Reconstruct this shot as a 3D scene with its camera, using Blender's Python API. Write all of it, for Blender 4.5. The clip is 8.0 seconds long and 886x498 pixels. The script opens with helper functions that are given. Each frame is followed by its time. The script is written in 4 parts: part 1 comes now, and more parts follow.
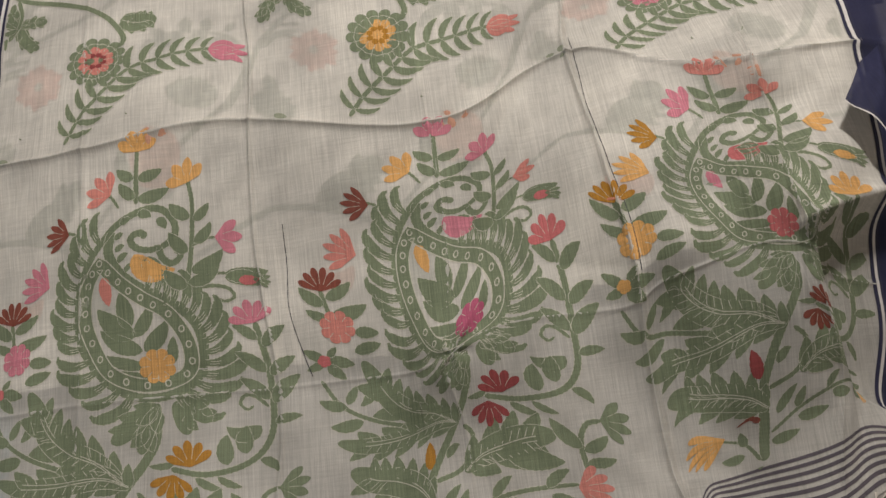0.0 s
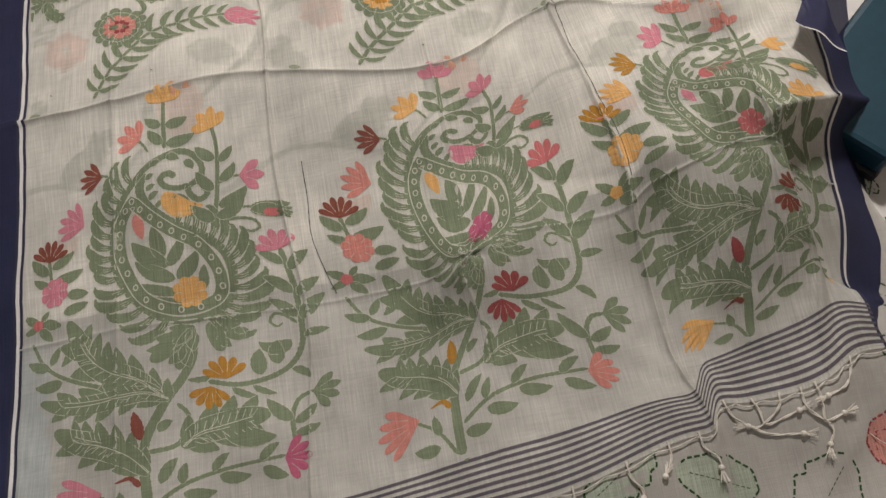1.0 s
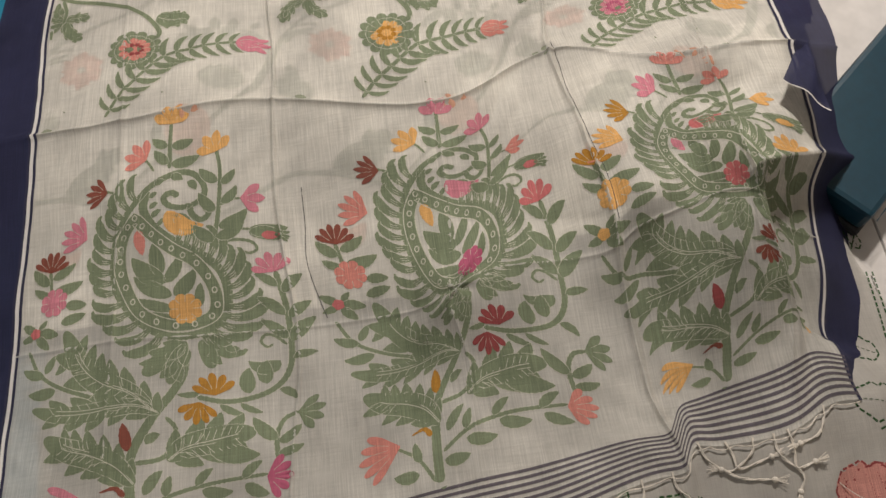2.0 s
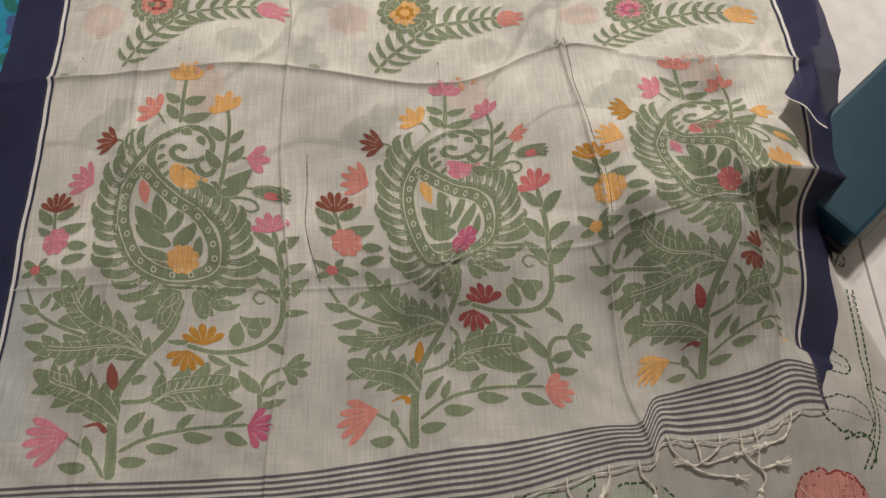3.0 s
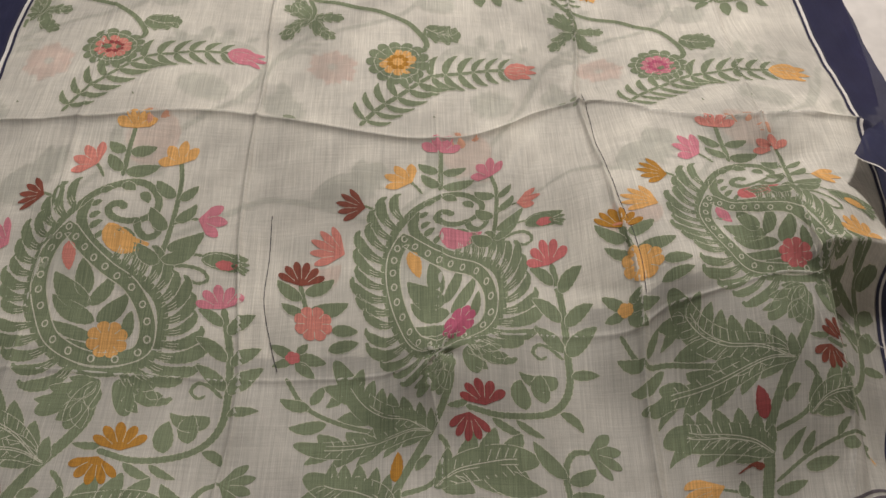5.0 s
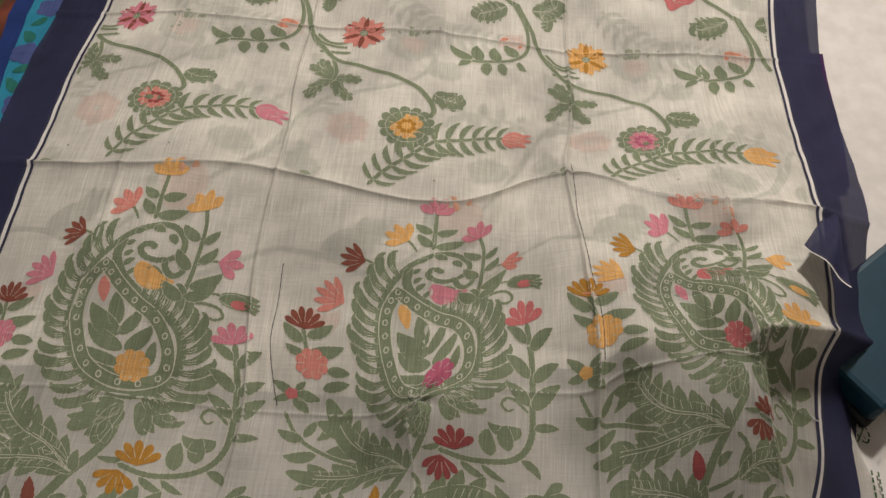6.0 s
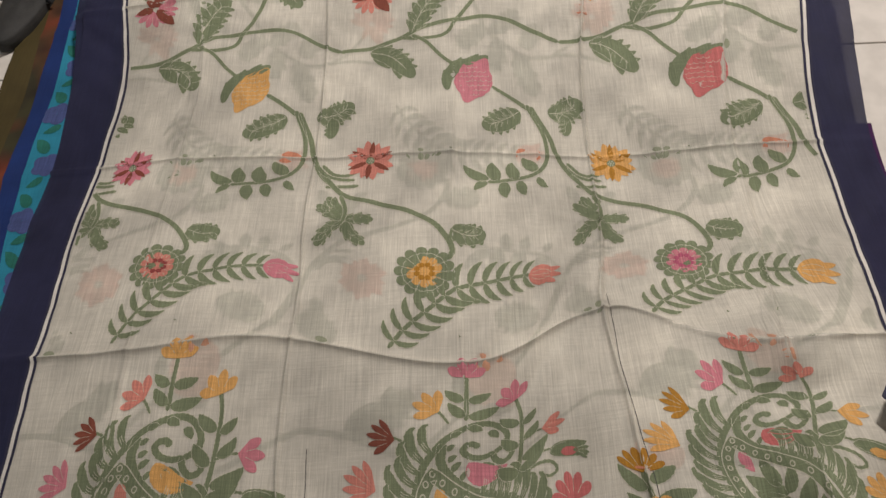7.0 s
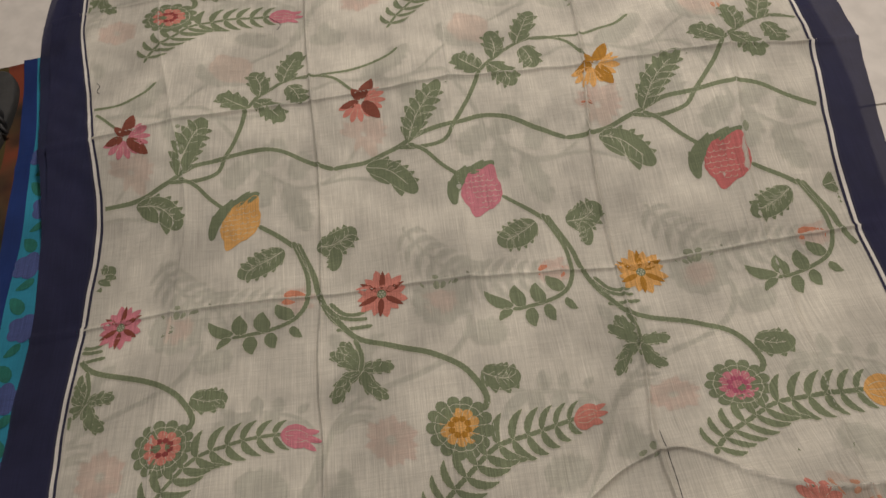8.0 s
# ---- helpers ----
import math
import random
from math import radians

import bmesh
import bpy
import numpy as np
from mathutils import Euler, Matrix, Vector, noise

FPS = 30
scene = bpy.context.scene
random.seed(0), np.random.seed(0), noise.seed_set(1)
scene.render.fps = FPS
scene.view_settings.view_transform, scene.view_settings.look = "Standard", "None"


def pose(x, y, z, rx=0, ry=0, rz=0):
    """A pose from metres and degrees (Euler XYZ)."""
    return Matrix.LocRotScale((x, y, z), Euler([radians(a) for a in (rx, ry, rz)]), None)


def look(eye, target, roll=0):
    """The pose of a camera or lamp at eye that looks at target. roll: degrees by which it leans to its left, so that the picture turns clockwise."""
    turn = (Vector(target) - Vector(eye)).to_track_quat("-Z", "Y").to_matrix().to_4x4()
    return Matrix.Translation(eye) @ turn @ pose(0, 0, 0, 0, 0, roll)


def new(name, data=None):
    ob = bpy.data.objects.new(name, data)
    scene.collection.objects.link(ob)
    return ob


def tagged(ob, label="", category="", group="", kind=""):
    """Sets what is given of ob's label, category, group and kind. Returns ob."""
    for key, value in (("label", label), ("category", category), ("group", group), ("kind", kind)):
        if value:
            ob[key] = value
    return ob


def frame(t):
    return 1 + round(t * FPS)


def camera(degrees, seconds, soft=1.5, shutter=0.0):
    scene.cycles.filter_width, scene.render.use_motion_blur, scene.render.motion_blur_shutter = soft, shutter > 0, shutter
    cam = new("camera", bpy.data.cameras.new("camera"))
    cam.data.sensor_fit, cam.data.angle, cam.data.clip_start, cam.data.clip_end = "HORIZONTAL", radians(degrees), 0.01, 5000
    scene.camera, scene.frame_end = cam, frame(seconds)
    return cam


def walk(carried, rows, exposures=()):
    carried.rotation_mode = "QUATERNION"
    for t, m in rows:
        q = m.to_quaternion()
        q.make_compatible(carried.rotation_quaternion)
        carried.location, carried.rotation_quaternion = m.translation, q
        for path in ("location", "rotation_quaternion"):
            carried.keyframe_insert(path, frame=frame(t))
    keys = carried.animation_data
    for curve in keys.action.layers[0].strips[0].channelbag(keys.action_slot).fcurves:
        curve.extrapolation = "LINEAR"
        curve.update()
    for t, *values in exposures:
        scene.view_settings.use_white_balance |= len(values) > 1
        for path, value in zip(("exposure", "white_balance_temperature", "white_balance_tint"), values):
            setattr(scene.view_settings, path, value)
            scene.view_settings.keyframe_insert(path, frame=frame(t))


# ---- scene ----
cam = camera(59.6, 8.0)
PATH = [
    (0, (0.03, 0.168, 0.857), (-0.02, 0.773, -1.048), -12.4),
    (0.5, (-0.032, 0.036, 0.867), (0.004, 0.733, -1.008), -6.8),
    (1, (-0.06, -0.008, 0.888), (0.023, 0.724, -0.971), -4.3),
    (1.5, (-0.058, -0.007, 0.916), (0.031, 0.745, -0.936), -1.4),
    (1.7, (-0.044, -0.012, 0.912), (0.031, 0.787, -0.919), -2.5),
    (2.8, (-0.06, -0.035, 0.929), (0.073, 0.767, -0.899), 4.9),
    (3, (-0.048, -0.054, 0.927), (0.05, 0.744, -0.904), 4.8),
    (3.5, (-0.016, -0.081, 0.915), (0.031, 0.793, -0.883), 1.7),
    (4, (-0.02, -0.056, 0.888), (0.031, 0.836, -0.901), 1.8),
    (4.5, (-0.022, -0.009, 0.787), (0.05, 0.936, -0.975), 2.7),
    (4.7, (-0.023, 0.003, 0.733), (0.059, 1.007, -0.994), 3.3),
    (5.8, (-0.015, 0.001, 0.813), (0.045, 1.078, -0.872), 6.2),
    (6, (0.016, 0.006, 0.862), (0.032, 1.053, -0.842), 4.6),
    (6.5, (0.05, 0.099, 0.921), (0.016, 1.117, -0.8), -0.2),
    (7, (0.029, 0.224, 0.899), (-0.054, 1.261, -0.809), -5.8),
    (7.5, (0.004, 0.353, 0.895), (-0.073, 1.396, -0.809), -10.7),
    (8, (-0.027, 0.433, 0.921), (-0.035, 1.463, -0.793), -8.0),
]
EXPOSURES = [(0.0, 0.17, 6150, 10), (1.0, 0.30, 6150, 10), (1.5, 0.32, 6350, 10), (3.0, 0.34, 6300, 10), (3.5, 0.20, 6300, 10), (4.5, 0.22, 6200, 10), (6.5, 0.10, 6450, 10), (7.2, -0.16, 6450, 10), (7.5, -0.36, 6550, 10), (8.0, -0.42, 6650, 10)]
walk(cam, [(t, look(eye, target, roll)) for t, eye, target, roll in PATH], EXPOSURES)

# ---- world and lamps ----
world = bpy.data.worlds.new("world")
scene.world = world
world.use_nodes = True
world.node_tree.nodes["Background"].inputs[0].default_value = (0.9, 0.95, 1.0, 1)
world.node_tree.nodes["Background"].inputs[1].default_value = 0.05


def area_lamp(name, eye, target, size, power, colour):
    data = bpy.data.lights.new(name, "AREA")
    data.shape, data.size, data.energy, data.color = "DISK", size, power, colour
    lamp = new(name, data)
    lamp.matrix_world = look(eye, target)
    return lamp


# unseen warm key, set low at the far side to rake the folds
area_lamp("key_lamp", (0.5, 2.0, 2.05), (0, 0.6, 0), 0.26, 56, (1.0, 0.90, 0.82))
# added cool fill from the near left; the walls have no opening there
area_lamp("cool_fill_lamp", (-2.3, -0.6, 1.7), (0, 0.6, 0), 1.2, 6.5, (0.70, 0.84, 1.0))


# ---- materials ----
def nodes_of(name):
    mat = bpy.data.materials.new(name)
    mat.use_nodes = True
    tree = mat.node_tree
    tree.nodes.clear()
    return mat, tree


def add(tree, kind, **values):
    node = tree.nodes.new(kind)
    for key, value in values.items():
        if key in node.inputs:
            node.inputs[key].default_value = value
    return node


def noise_of(tree, scale, detail=3.0, rough=0.55):
    coord = tree.nodes.new("ShaderNodeTexCoord")
    tex = add(tree, "ShaderNodeTexNoise", Scale=scale, Detail=detail, Roughness=rough)
    tree.links.new(coord.outputs["Object"], tex.inputs["Vector"])
    return tex.outputs["Fac"]


def ramp(tree, fac, low, high, a=0.35, b=0.65):
    node = tree.nodes.new("ShaderNodeValToRGB")
    e = node.color_ramp.elements
    e[0].position, e[1].position = a, b
    e[0].color, e[1].color = (*low, 1), (*high, 1)
    tree.links.new(fac, node.inputs["Fac"])
    return node.outputs["Color"]


def mixed(tree, a, b, fac, mode="MULTIPLY"):
    node = tree.nodes.new("ShaderNodeMix")
    node.data_type, node.blend_type = "RGBA", mode
    node.inputs["Factor"].default_value = fac
    tree.links.new(a, node.inputs["A"])
    tree.links.new(b, node.inputs["B"])
    return node.outputs["Result"]


def cloth_mat(name, colour, sheer=0.12, through_light=0.2, weave=0.5, sheen=0.0):
    """A woven cloth: fine threads in both directions, slubs and faint stains, partly see-through."""
    mat, tree = nodes_of(name)
    link = tree.links.new
    coord = tree.nodes.new("ShaderNodeTexCoord")
    dark = tuple(c * 0.82 for c in colour)
    light = tuple(min(1, c * 1.12) for c in colour)
    tone = ramp(tree, noise_of(tree, 9, 4), dark, light)
    threads = []
    for axis in ("X", "Y"):
        stretch = tree.nodes.new("ShaderNodeMapping")
        stretch.inputs["Scale"].default_value = (1500, 25, 25) if axis == "X" else (40, 1200, 40)
        link(coord.outputs["Object"], stretch.inputs["Vector"])
        tex = add(tree, "ShaderNodeTexNoise", Scale=1.0, Detail=1.0)
        link(stretch.outputs["Vector"], tex.inputs["Vector"])
        threads.append(tex.outputs["Fac"])
        tone = mixed(tree, tone, ramp(tree, tex.outputs["Fac"], (0.72, 0.72, 0.72), (1.08, 1.08, 1.08)), weave if axis == "X" else weave * 0.5)
    for scale, share in (((620, 8, 8), 0.8), ((7, 430, 7), 0.35)):
        stretch = tree.nodes.new("ShaderNodeMapping")
        stretch.inputs["Scale"].default_value = scale
        link(coord.outputs["Object"], stretch.inputs["Vector"])
        slub = add(tree, "ShaderNodeTexNoise", Scale=1.0, Detail=2.0)
        link(stretch.outputs["Vector"], slub.inputs["Vector"])
        tone = mixed(tree, tone, ramp(tree, slub.outputs["Fac"], (0.80, 0.80, 0.79), (1.16, 1.16, 1.16), 0.3, 0.7), weave * share)
    bump = add(tree, "ShaderNodeBump", Strength=0.35, Distance=0.0006)
    both = tree.nodes.new("ShaderNodeMath")
    link(threads[0], both.inputs[0])
    link(threads[1], both.inputs[1])
    link(both.outputs[0], bump.inputs["Height"])
    surface = add(tree, "ShaderNodeBsdfPrincipled", Roughness=0.75)
    surface.inputs["Specular IOR Level"].default_value = 0.25
    surface.inputs["Sheen Weight"].default_value = sheen
    link(tone, surface.inputs["Base Color"])
    link(bump.outputs[0], surface.inputs["Normal"])
    trans = tree.nodes.new("ShaderNodeBsdfTranslucent")
    link(tone, trans.inputs["Color"])
    clear = tree.nodes.new("ShaderNodeBsdfTransparent")
    one = add(tree, "ShaderNodeMixShader", Fac=through_light)
    link(surface.outputs[0], one.inputs[1])
    link(trans.outputs[0], one.inputs[2])
    two = add(tree, "ShaderNodeMixShader", Fac=sheer)
    link(one.outputs[0], two.inputs[1])
    link(clear.outputs[0], two.inputs[2])
    out = tree.nodes.new("ShaderNodeOutputMaterial")
    link(two.outputs[0], out.inputs["Surface"])
    return mat


def plain_mat(name, low, high, scale, roughness=0.5, bump=0.1, coat=0.0):
    """A solid surface with two scales of tone and fine relief."""
    mat, tree = nodes_of(name)
    link = tree.links.new
    tone = ramp(tree, noise_of(tree, scale, 5), low, high)
    tone = mixed(tree, tone, ramp(tree, noise_of(tree, scale * 14, 2), (0.86, 0.86, 0.86), (1.06, 1.06, 1.06)), 0.6)
    surface = add(tree, "ShaderNodeBsdfPrincipled", Roughness=roughness)
    surface.inputs["Coat Weight"].default_value = coat
    link(tone, surface.inputs["Base Color"])
    relief = add(tree, "ShaderNodeBump", Strength=bump, Distance=0.002)
    link(noise_of(tree, scale * 10, 3), relief.inputs["Height"])
    link(relief.outputs[0], surface.inputs["Normal"])
    out = tree.nodes.new("ShaderNodeOutputMaterial")
    link(surface.outputs[0], out.inputs["Surface"])
    return mat


GROUND = cloth_mat("sheer_ivory_cotton", (0.80, 0.782, 0.715), 0.33, 0.32, 0.55)
UNDER = cloth_mat("ivory_cotton_lower_layer", (0.78, 0.75, 0.68), 0.05, 0.2, 0.3)
NAVY = cloth_mat("navy_cotton", (0.021, 0.023, 0.062), 0.06, 0.1, 0.5)
INK = cloth_mat("dark_line_thread", (0.03, 0.03, 0.06), 0.0, 0.1, 0.4)
WHITE = cloth_mat("white_thread", (0.72, 0.70, 0.66), 0.0, 0.15, 0.3)
STRIPE = cloth_mat("grey_purple_thread", (0.11, 0.096, 0.112), 0.08, 0.15, 0.5)
INKS = {
    "green": (0.218, 0.262, 0.16), "faded_green": (0.33, 0.36, 0.26), "faded_peach": (0.66, 0.36, 0.24), "pale": (0.62, 0.61, 0.50), "orange": (0.78, 0.44, 0.15), "mustard": (0.47, 0.23, 0.03),
    "salmon": (0.70, 0.27, 0.22), "pink": (0.66, 0.24, 0.30), "red": (0.33, 0.07, 0.07), "brown": (0.26, 0.075, 0.05),
    "rose": (0.62, 0.18, 0.18), "magenta": (0.52, 0.12, 0.21), "peach": (0.64, 0.27, 0.17), "deep": (0.03, 0.09, 0.025), "sage": (0.47, 0.52, 0.41), "blush": (0.66, 0.31, 0.26), "violet": (0.09, 0.12, 0.32), "teal_green": (0.03, 0.20, 0.16),
}
THREAD = {k: cloth_mat(k + "_thread", c, 0.10, 0.15, 0.8) for k, c in INKS.items()}
TURQUOISE = cloth_mat("turquoise_cloth", (0.03, 0.27, 0.42), 0.03, 0.15, 0.4)
BLUE = cloth_mat("blue_border_cloth", (0.012, 0.035, 0.16), 0.0, 0.1, 0.4)
CORD = cloth_mat("twisted_cord", (0.78, 0.73, 0.64), 0.0, 0.2, 0.5)
PRINTED = cloth_mat("white_printed_voile", (0.49, 0.47, 0.425), 0.10, 0.2, 0.3)
TILE = plain_mat("glazed_white_tile", (0.62, 0.595, 0.56), (0.68, 0.655, 0.62), 2.0, 0.22, 0.02, 0.3)
GROUT = plain_mat("grey_grout", (0.25, 0.23, 0.21), (0.34, 0.32, 0.29), 20, 0.9, 0.4)
PLASTER = plain_mat("white_wall_paint", (0.50, 0.47, 0.43), (0.56, 0.53, 0.49), 3.0, 0.85, 0.15)
TEAL = plain_mat("teal_vinyl", (0.002, 0.030, 0.050), (0.004, 0.042, 0.066), 6.0, 0.45, 0.2)
BLACK = plain_mat("black_rubber", (0.010, 0.010, 0.012), (0.018, 0.018, 0.02), 8.0, 0.6, 0.2)
PURPLE = cloth_mat("purple_cloth", (0.05, 0.01, 0.07), 0.0, 0.1, 0.4)
CRIMSON = cloth_mat("crimson_cloth", (0.25, 0.012, 0.06), 0.0, 0.1, 0.4)


def batik_mat():
    """Rust, olive and brown blotches on a cloth."""
    mat, tree = nodes_of("rust_batik_cloth")
    a = ramp(tree, noise_of(tree, 7, 2), (0.03, 0.028, 0.008), (0.17, 0.03, 0.01), 0.42, 0.58)
    b = ramp(tree, noise_of(tree, 13, 2), (0.25, 0.12, 0.05), (1, 1, 1), 0.36, 0.55)
    tone = mixed(tree, a, b, 0.8)
    surface = add(tree, "ShaderNodeBsdfPrincipled", Roughness=0.8)
    tree.links.new(tone, surface.inputs["Base Color"])
    out = tree.nodes.new("ShaderNodeOutputMaterial")
    tree.links.new(surface.outputs[0], out.inputs["Surface"])
    return mat


BATIK = batik_mat()
OLIVE = cloth_mat("olive_cloth", (0.075, 0.058, 0.022), 0.0, 0.1, 0.4)
SOLE = plain_mat("dark_grey_foam", (0.020, 0.021, 0.022), (0.035, 0.036, 0.036), 30, 0.8, 0.5)


# ---- building helpers ----
def mesh_of(name, verts, faces, material, smooth=True):
    mesh = bpy.data.meshes.new(name)
    mesh.from_pydata([tuple(map(float, v)) for v in verts], [], faces)
    mesh.materials.append(material)
    if smooth:
        mesh.polygons.foreach_set("use_smooth", [True] * len(mesh.polygons))
    mesh.update()
    return mesh


def part(name, mesh, parent=None, label=""):
    ob = new(name, mesh)
    ob.parent = parent
    return tagged(ob, label) if label else ob


def bent(points, step):
    """Points set step apart along a smooth line through the given ones."""
    p = [np.array(q, float) for q in points]
    p = [2 * p[0] - p[1]] + p + [2 * p[-1] - p[-2]]
    out = []
    for a, b, c, d in zip(p, p[1:], p[2:], p[3:]):
        n = max(2, int(np.linalg.norm(c - b) / step))
        for i in range(n):
            t = i / n
            out.append(0.5 * (2 * b + (c - a) * t + (2 * a - 5 * b + 4 * c - d) * t * t + (3 * b - a - 3 * c + d) * t ** 3))
    return np.array(out + [p[-2]])


# ---- the lie of the cloth: swells and pulls (u, v, radius, right, ahead, up), sharp folds, wrinkles ----
NEAR_SWELLS = (
    (0.40, 0.00, 0.12, -0.021, -0.007, -0.004),
    (0.54, 0.02, 0.12, -0.084, 0.041, 0.004),
    (0.18, 0.02, 0.09, 0.032, 0.046, 0.006),
    (0.31, 0.06, 0.10, -0.015, 0.050, -0.007),
    (0.47, 0.11, 0.13, 0.023, 0.066, 0.009),
    (0.28, 0.12, 0.14, 0.007, -0.035, -0.005),
    (0.53, 0.17, 0.09, -0.068, -0.043, -0.003),
    (0.06, 0.20, 0.20, 0.011, 0.039, 0.001),
    (0.36, 0.24, 0.12, -0.012, 0.040, 0.073),
    (0.04, 0.27, 0.07, -0.015, 0.013, 0.010),
    (-0.12, 0.28, 0.15, 0.036, -0.019, -0.001),
    (0.10, 0.30, 0.08, -0.014, -0.004, 0.022),
    (0.50, 0.30, 0.13, -0.053, -0.016, 0.044),
    (0.00, 0.33, 0.09, -0.014, -0.030, 0.034),
    (0.25, 0.35, 0.08, -0.002, -0.005, 0.071),
)
MIDDLE_SWELLS = (
    (0.42, 0.36, 0.08, 0.007, -0.007, 0.018),
    (0.35, 0.37, 0.10, 0.011, 0.014, -0.009),
    (-0.20, 0.40, 0.35, -0.031, 0.003, -0.003),
    (-0.05, 0.42, 0.10, 0.003, -0.007, -0.001),
    (0.12, 0.42, 0.09, -0.008, 0.037, -0.012),
    (0.44, 0.43, 0.12, -0.057, 0.016, 0.097),
    (0.20, 0.45, 0.08, -0.009, 0.025, 0.017),
    (0.42, 0.50, 0.08, 0.031, 0.018, -0.060),
    (0.27, 0.50, 0.12, -0.000, -0.019, 0.048),
    (0.00, 0.50, 0.22, 0.021, -0.002, 0.004),
    (0.02, 0.60, 0.12, 0.006, -0.024, -0.003),
    (-0.50, 0.60, 0.20, 0.018, -0.001, 0.003),
    (0.46, 0.60, 0.15, -0.042, -0.028, 0.062),
    (0.20, 0.62, 0.12, -0.020, 0.060, -0.021),
    (-0.25, 0.68, 0.12, 0.014, 0.034, 0.000),
)
FAR_SWELLS = (
    (0.10, 0.70, 0.12, 0.002, 0.002, 0.007),
    (-0.40, 0.80, 0.30, -0.006, 0.001, -0.002),
    (0.00, 0.85, 0.30, 0.002, -0.012, 0.004),
    (0.40, 0.85, 0.30, -0.003, -0.009, -0.016),
    (0.35, 1.08, 0.20, -0.028, -0.022, 0.010),
    (-0.48, 1.10, 0.14, 0.022, -0.018, 0.001),
    (-0.25, 1.15, 0.25, 0.005, 0.013, -0.001),
    (0.12, 1.15, 0.25, -0.015, -0.007, -0.001),
    (0.40, 1.30, 0.40, 0.025, 0.040, 0.002),
    (-0.50, 1.35, 0.15, -0.010, -0.001, -0.001),
    (0.55, 1.35, 0.25, 0.027, -0.032, -0.002),
    (-0.35, 1.40, 0.35, -0.014, 0.003, 0.001),
    (0.10, 1.42, 0.25, 0.018, 0.016, -0.003),
    (-0.52, 1.60, 0.20, -0.073, 0.009, -0.001),
)
SLIP = (0.000, 0.042, 0.000)
FOLD_U, FOLD_V = 0.207, 0.315
TUCK, PEAK = (0.021, 0.312), (0.436, 0.350)
HALF, EDGE = 0.5375, 0.615


def ridge(d, width):
    return np.exp(-np.sqrt(d * d + (0.2 * width) ** 2) / width)



def make_creases():
    """Short pressed creases: middle, direction, half length, height."""
    rng = random.Random(11)
    rows = []
    for _ in range(34):
        a = rng.choice((0, math.pi / 2, rng.uniform(0, math.pi))) + rng.uniform(-0.2, 0.2)
        rows.append((rng.uniform(-0.52, 0.52), rng.uniform(0.05, 1.6), a, rng.uniform(0.03, 0.11), rng.choice((-1, 1)) * rng.uniform(0.0010, 0.0026)))
    return rows


CREASES = make_creases()


# how far the woven figures have drifted along the cloth (u, v, right, ahead)
DRIFT = (
    (-0.32, 0.12, 0.0162, -0.0027),
    (-0.32, 0.32, -0.0041, 0.0050),
    (-0.32, 0.52, 0.0122, 0.0028),
    (-0.32, 0.75, 0.0001, 0.0041),
    (-0.32, 0.95, -0.0132, 0.0017),
    (-0.32, 1.15, 0.0088, -0.0038),
    (0.00, 0.12, -0.0134, 0.0015),
    (0.00, 0.32, 0.0043, -0.0033),
    (0.00, 0.52, -0.0043, 0.0054),
    (0.00, 0.75, 0.0033, -0.0046),
    (0.00, 0.95, 0.0049, 0.0041),
    (0.00, 1.15, -0.0028, -0.0042),
    (0.32, 0.12, -0.0019, 0.0020),
    (0.32, 0.32, -0.0044, -0.0071),
    (0.32, 0.52, -0.0078, -0.0071),
    (0.32, 0.75, -0.0035, -0.0013),
    (0.32, 0.95, 0.0076, -0.0067),
    (0.32, 1.15, -0.0047, 0.0083),
)


def drifted(u, v):
    """Where a figure woven at (u, v) sits on the cloth."""
    du, dv = np.zeros_like(u), np.zeros_like(v)
    for cu, cv, a, b in DRIFT:
        g = np.exp(-((u - cu) ** 2 + (v - cv) ** 2) / 0.15 ** 2)
        du, dv = du + a * g, dv + b * g
    return u + du, v + dv


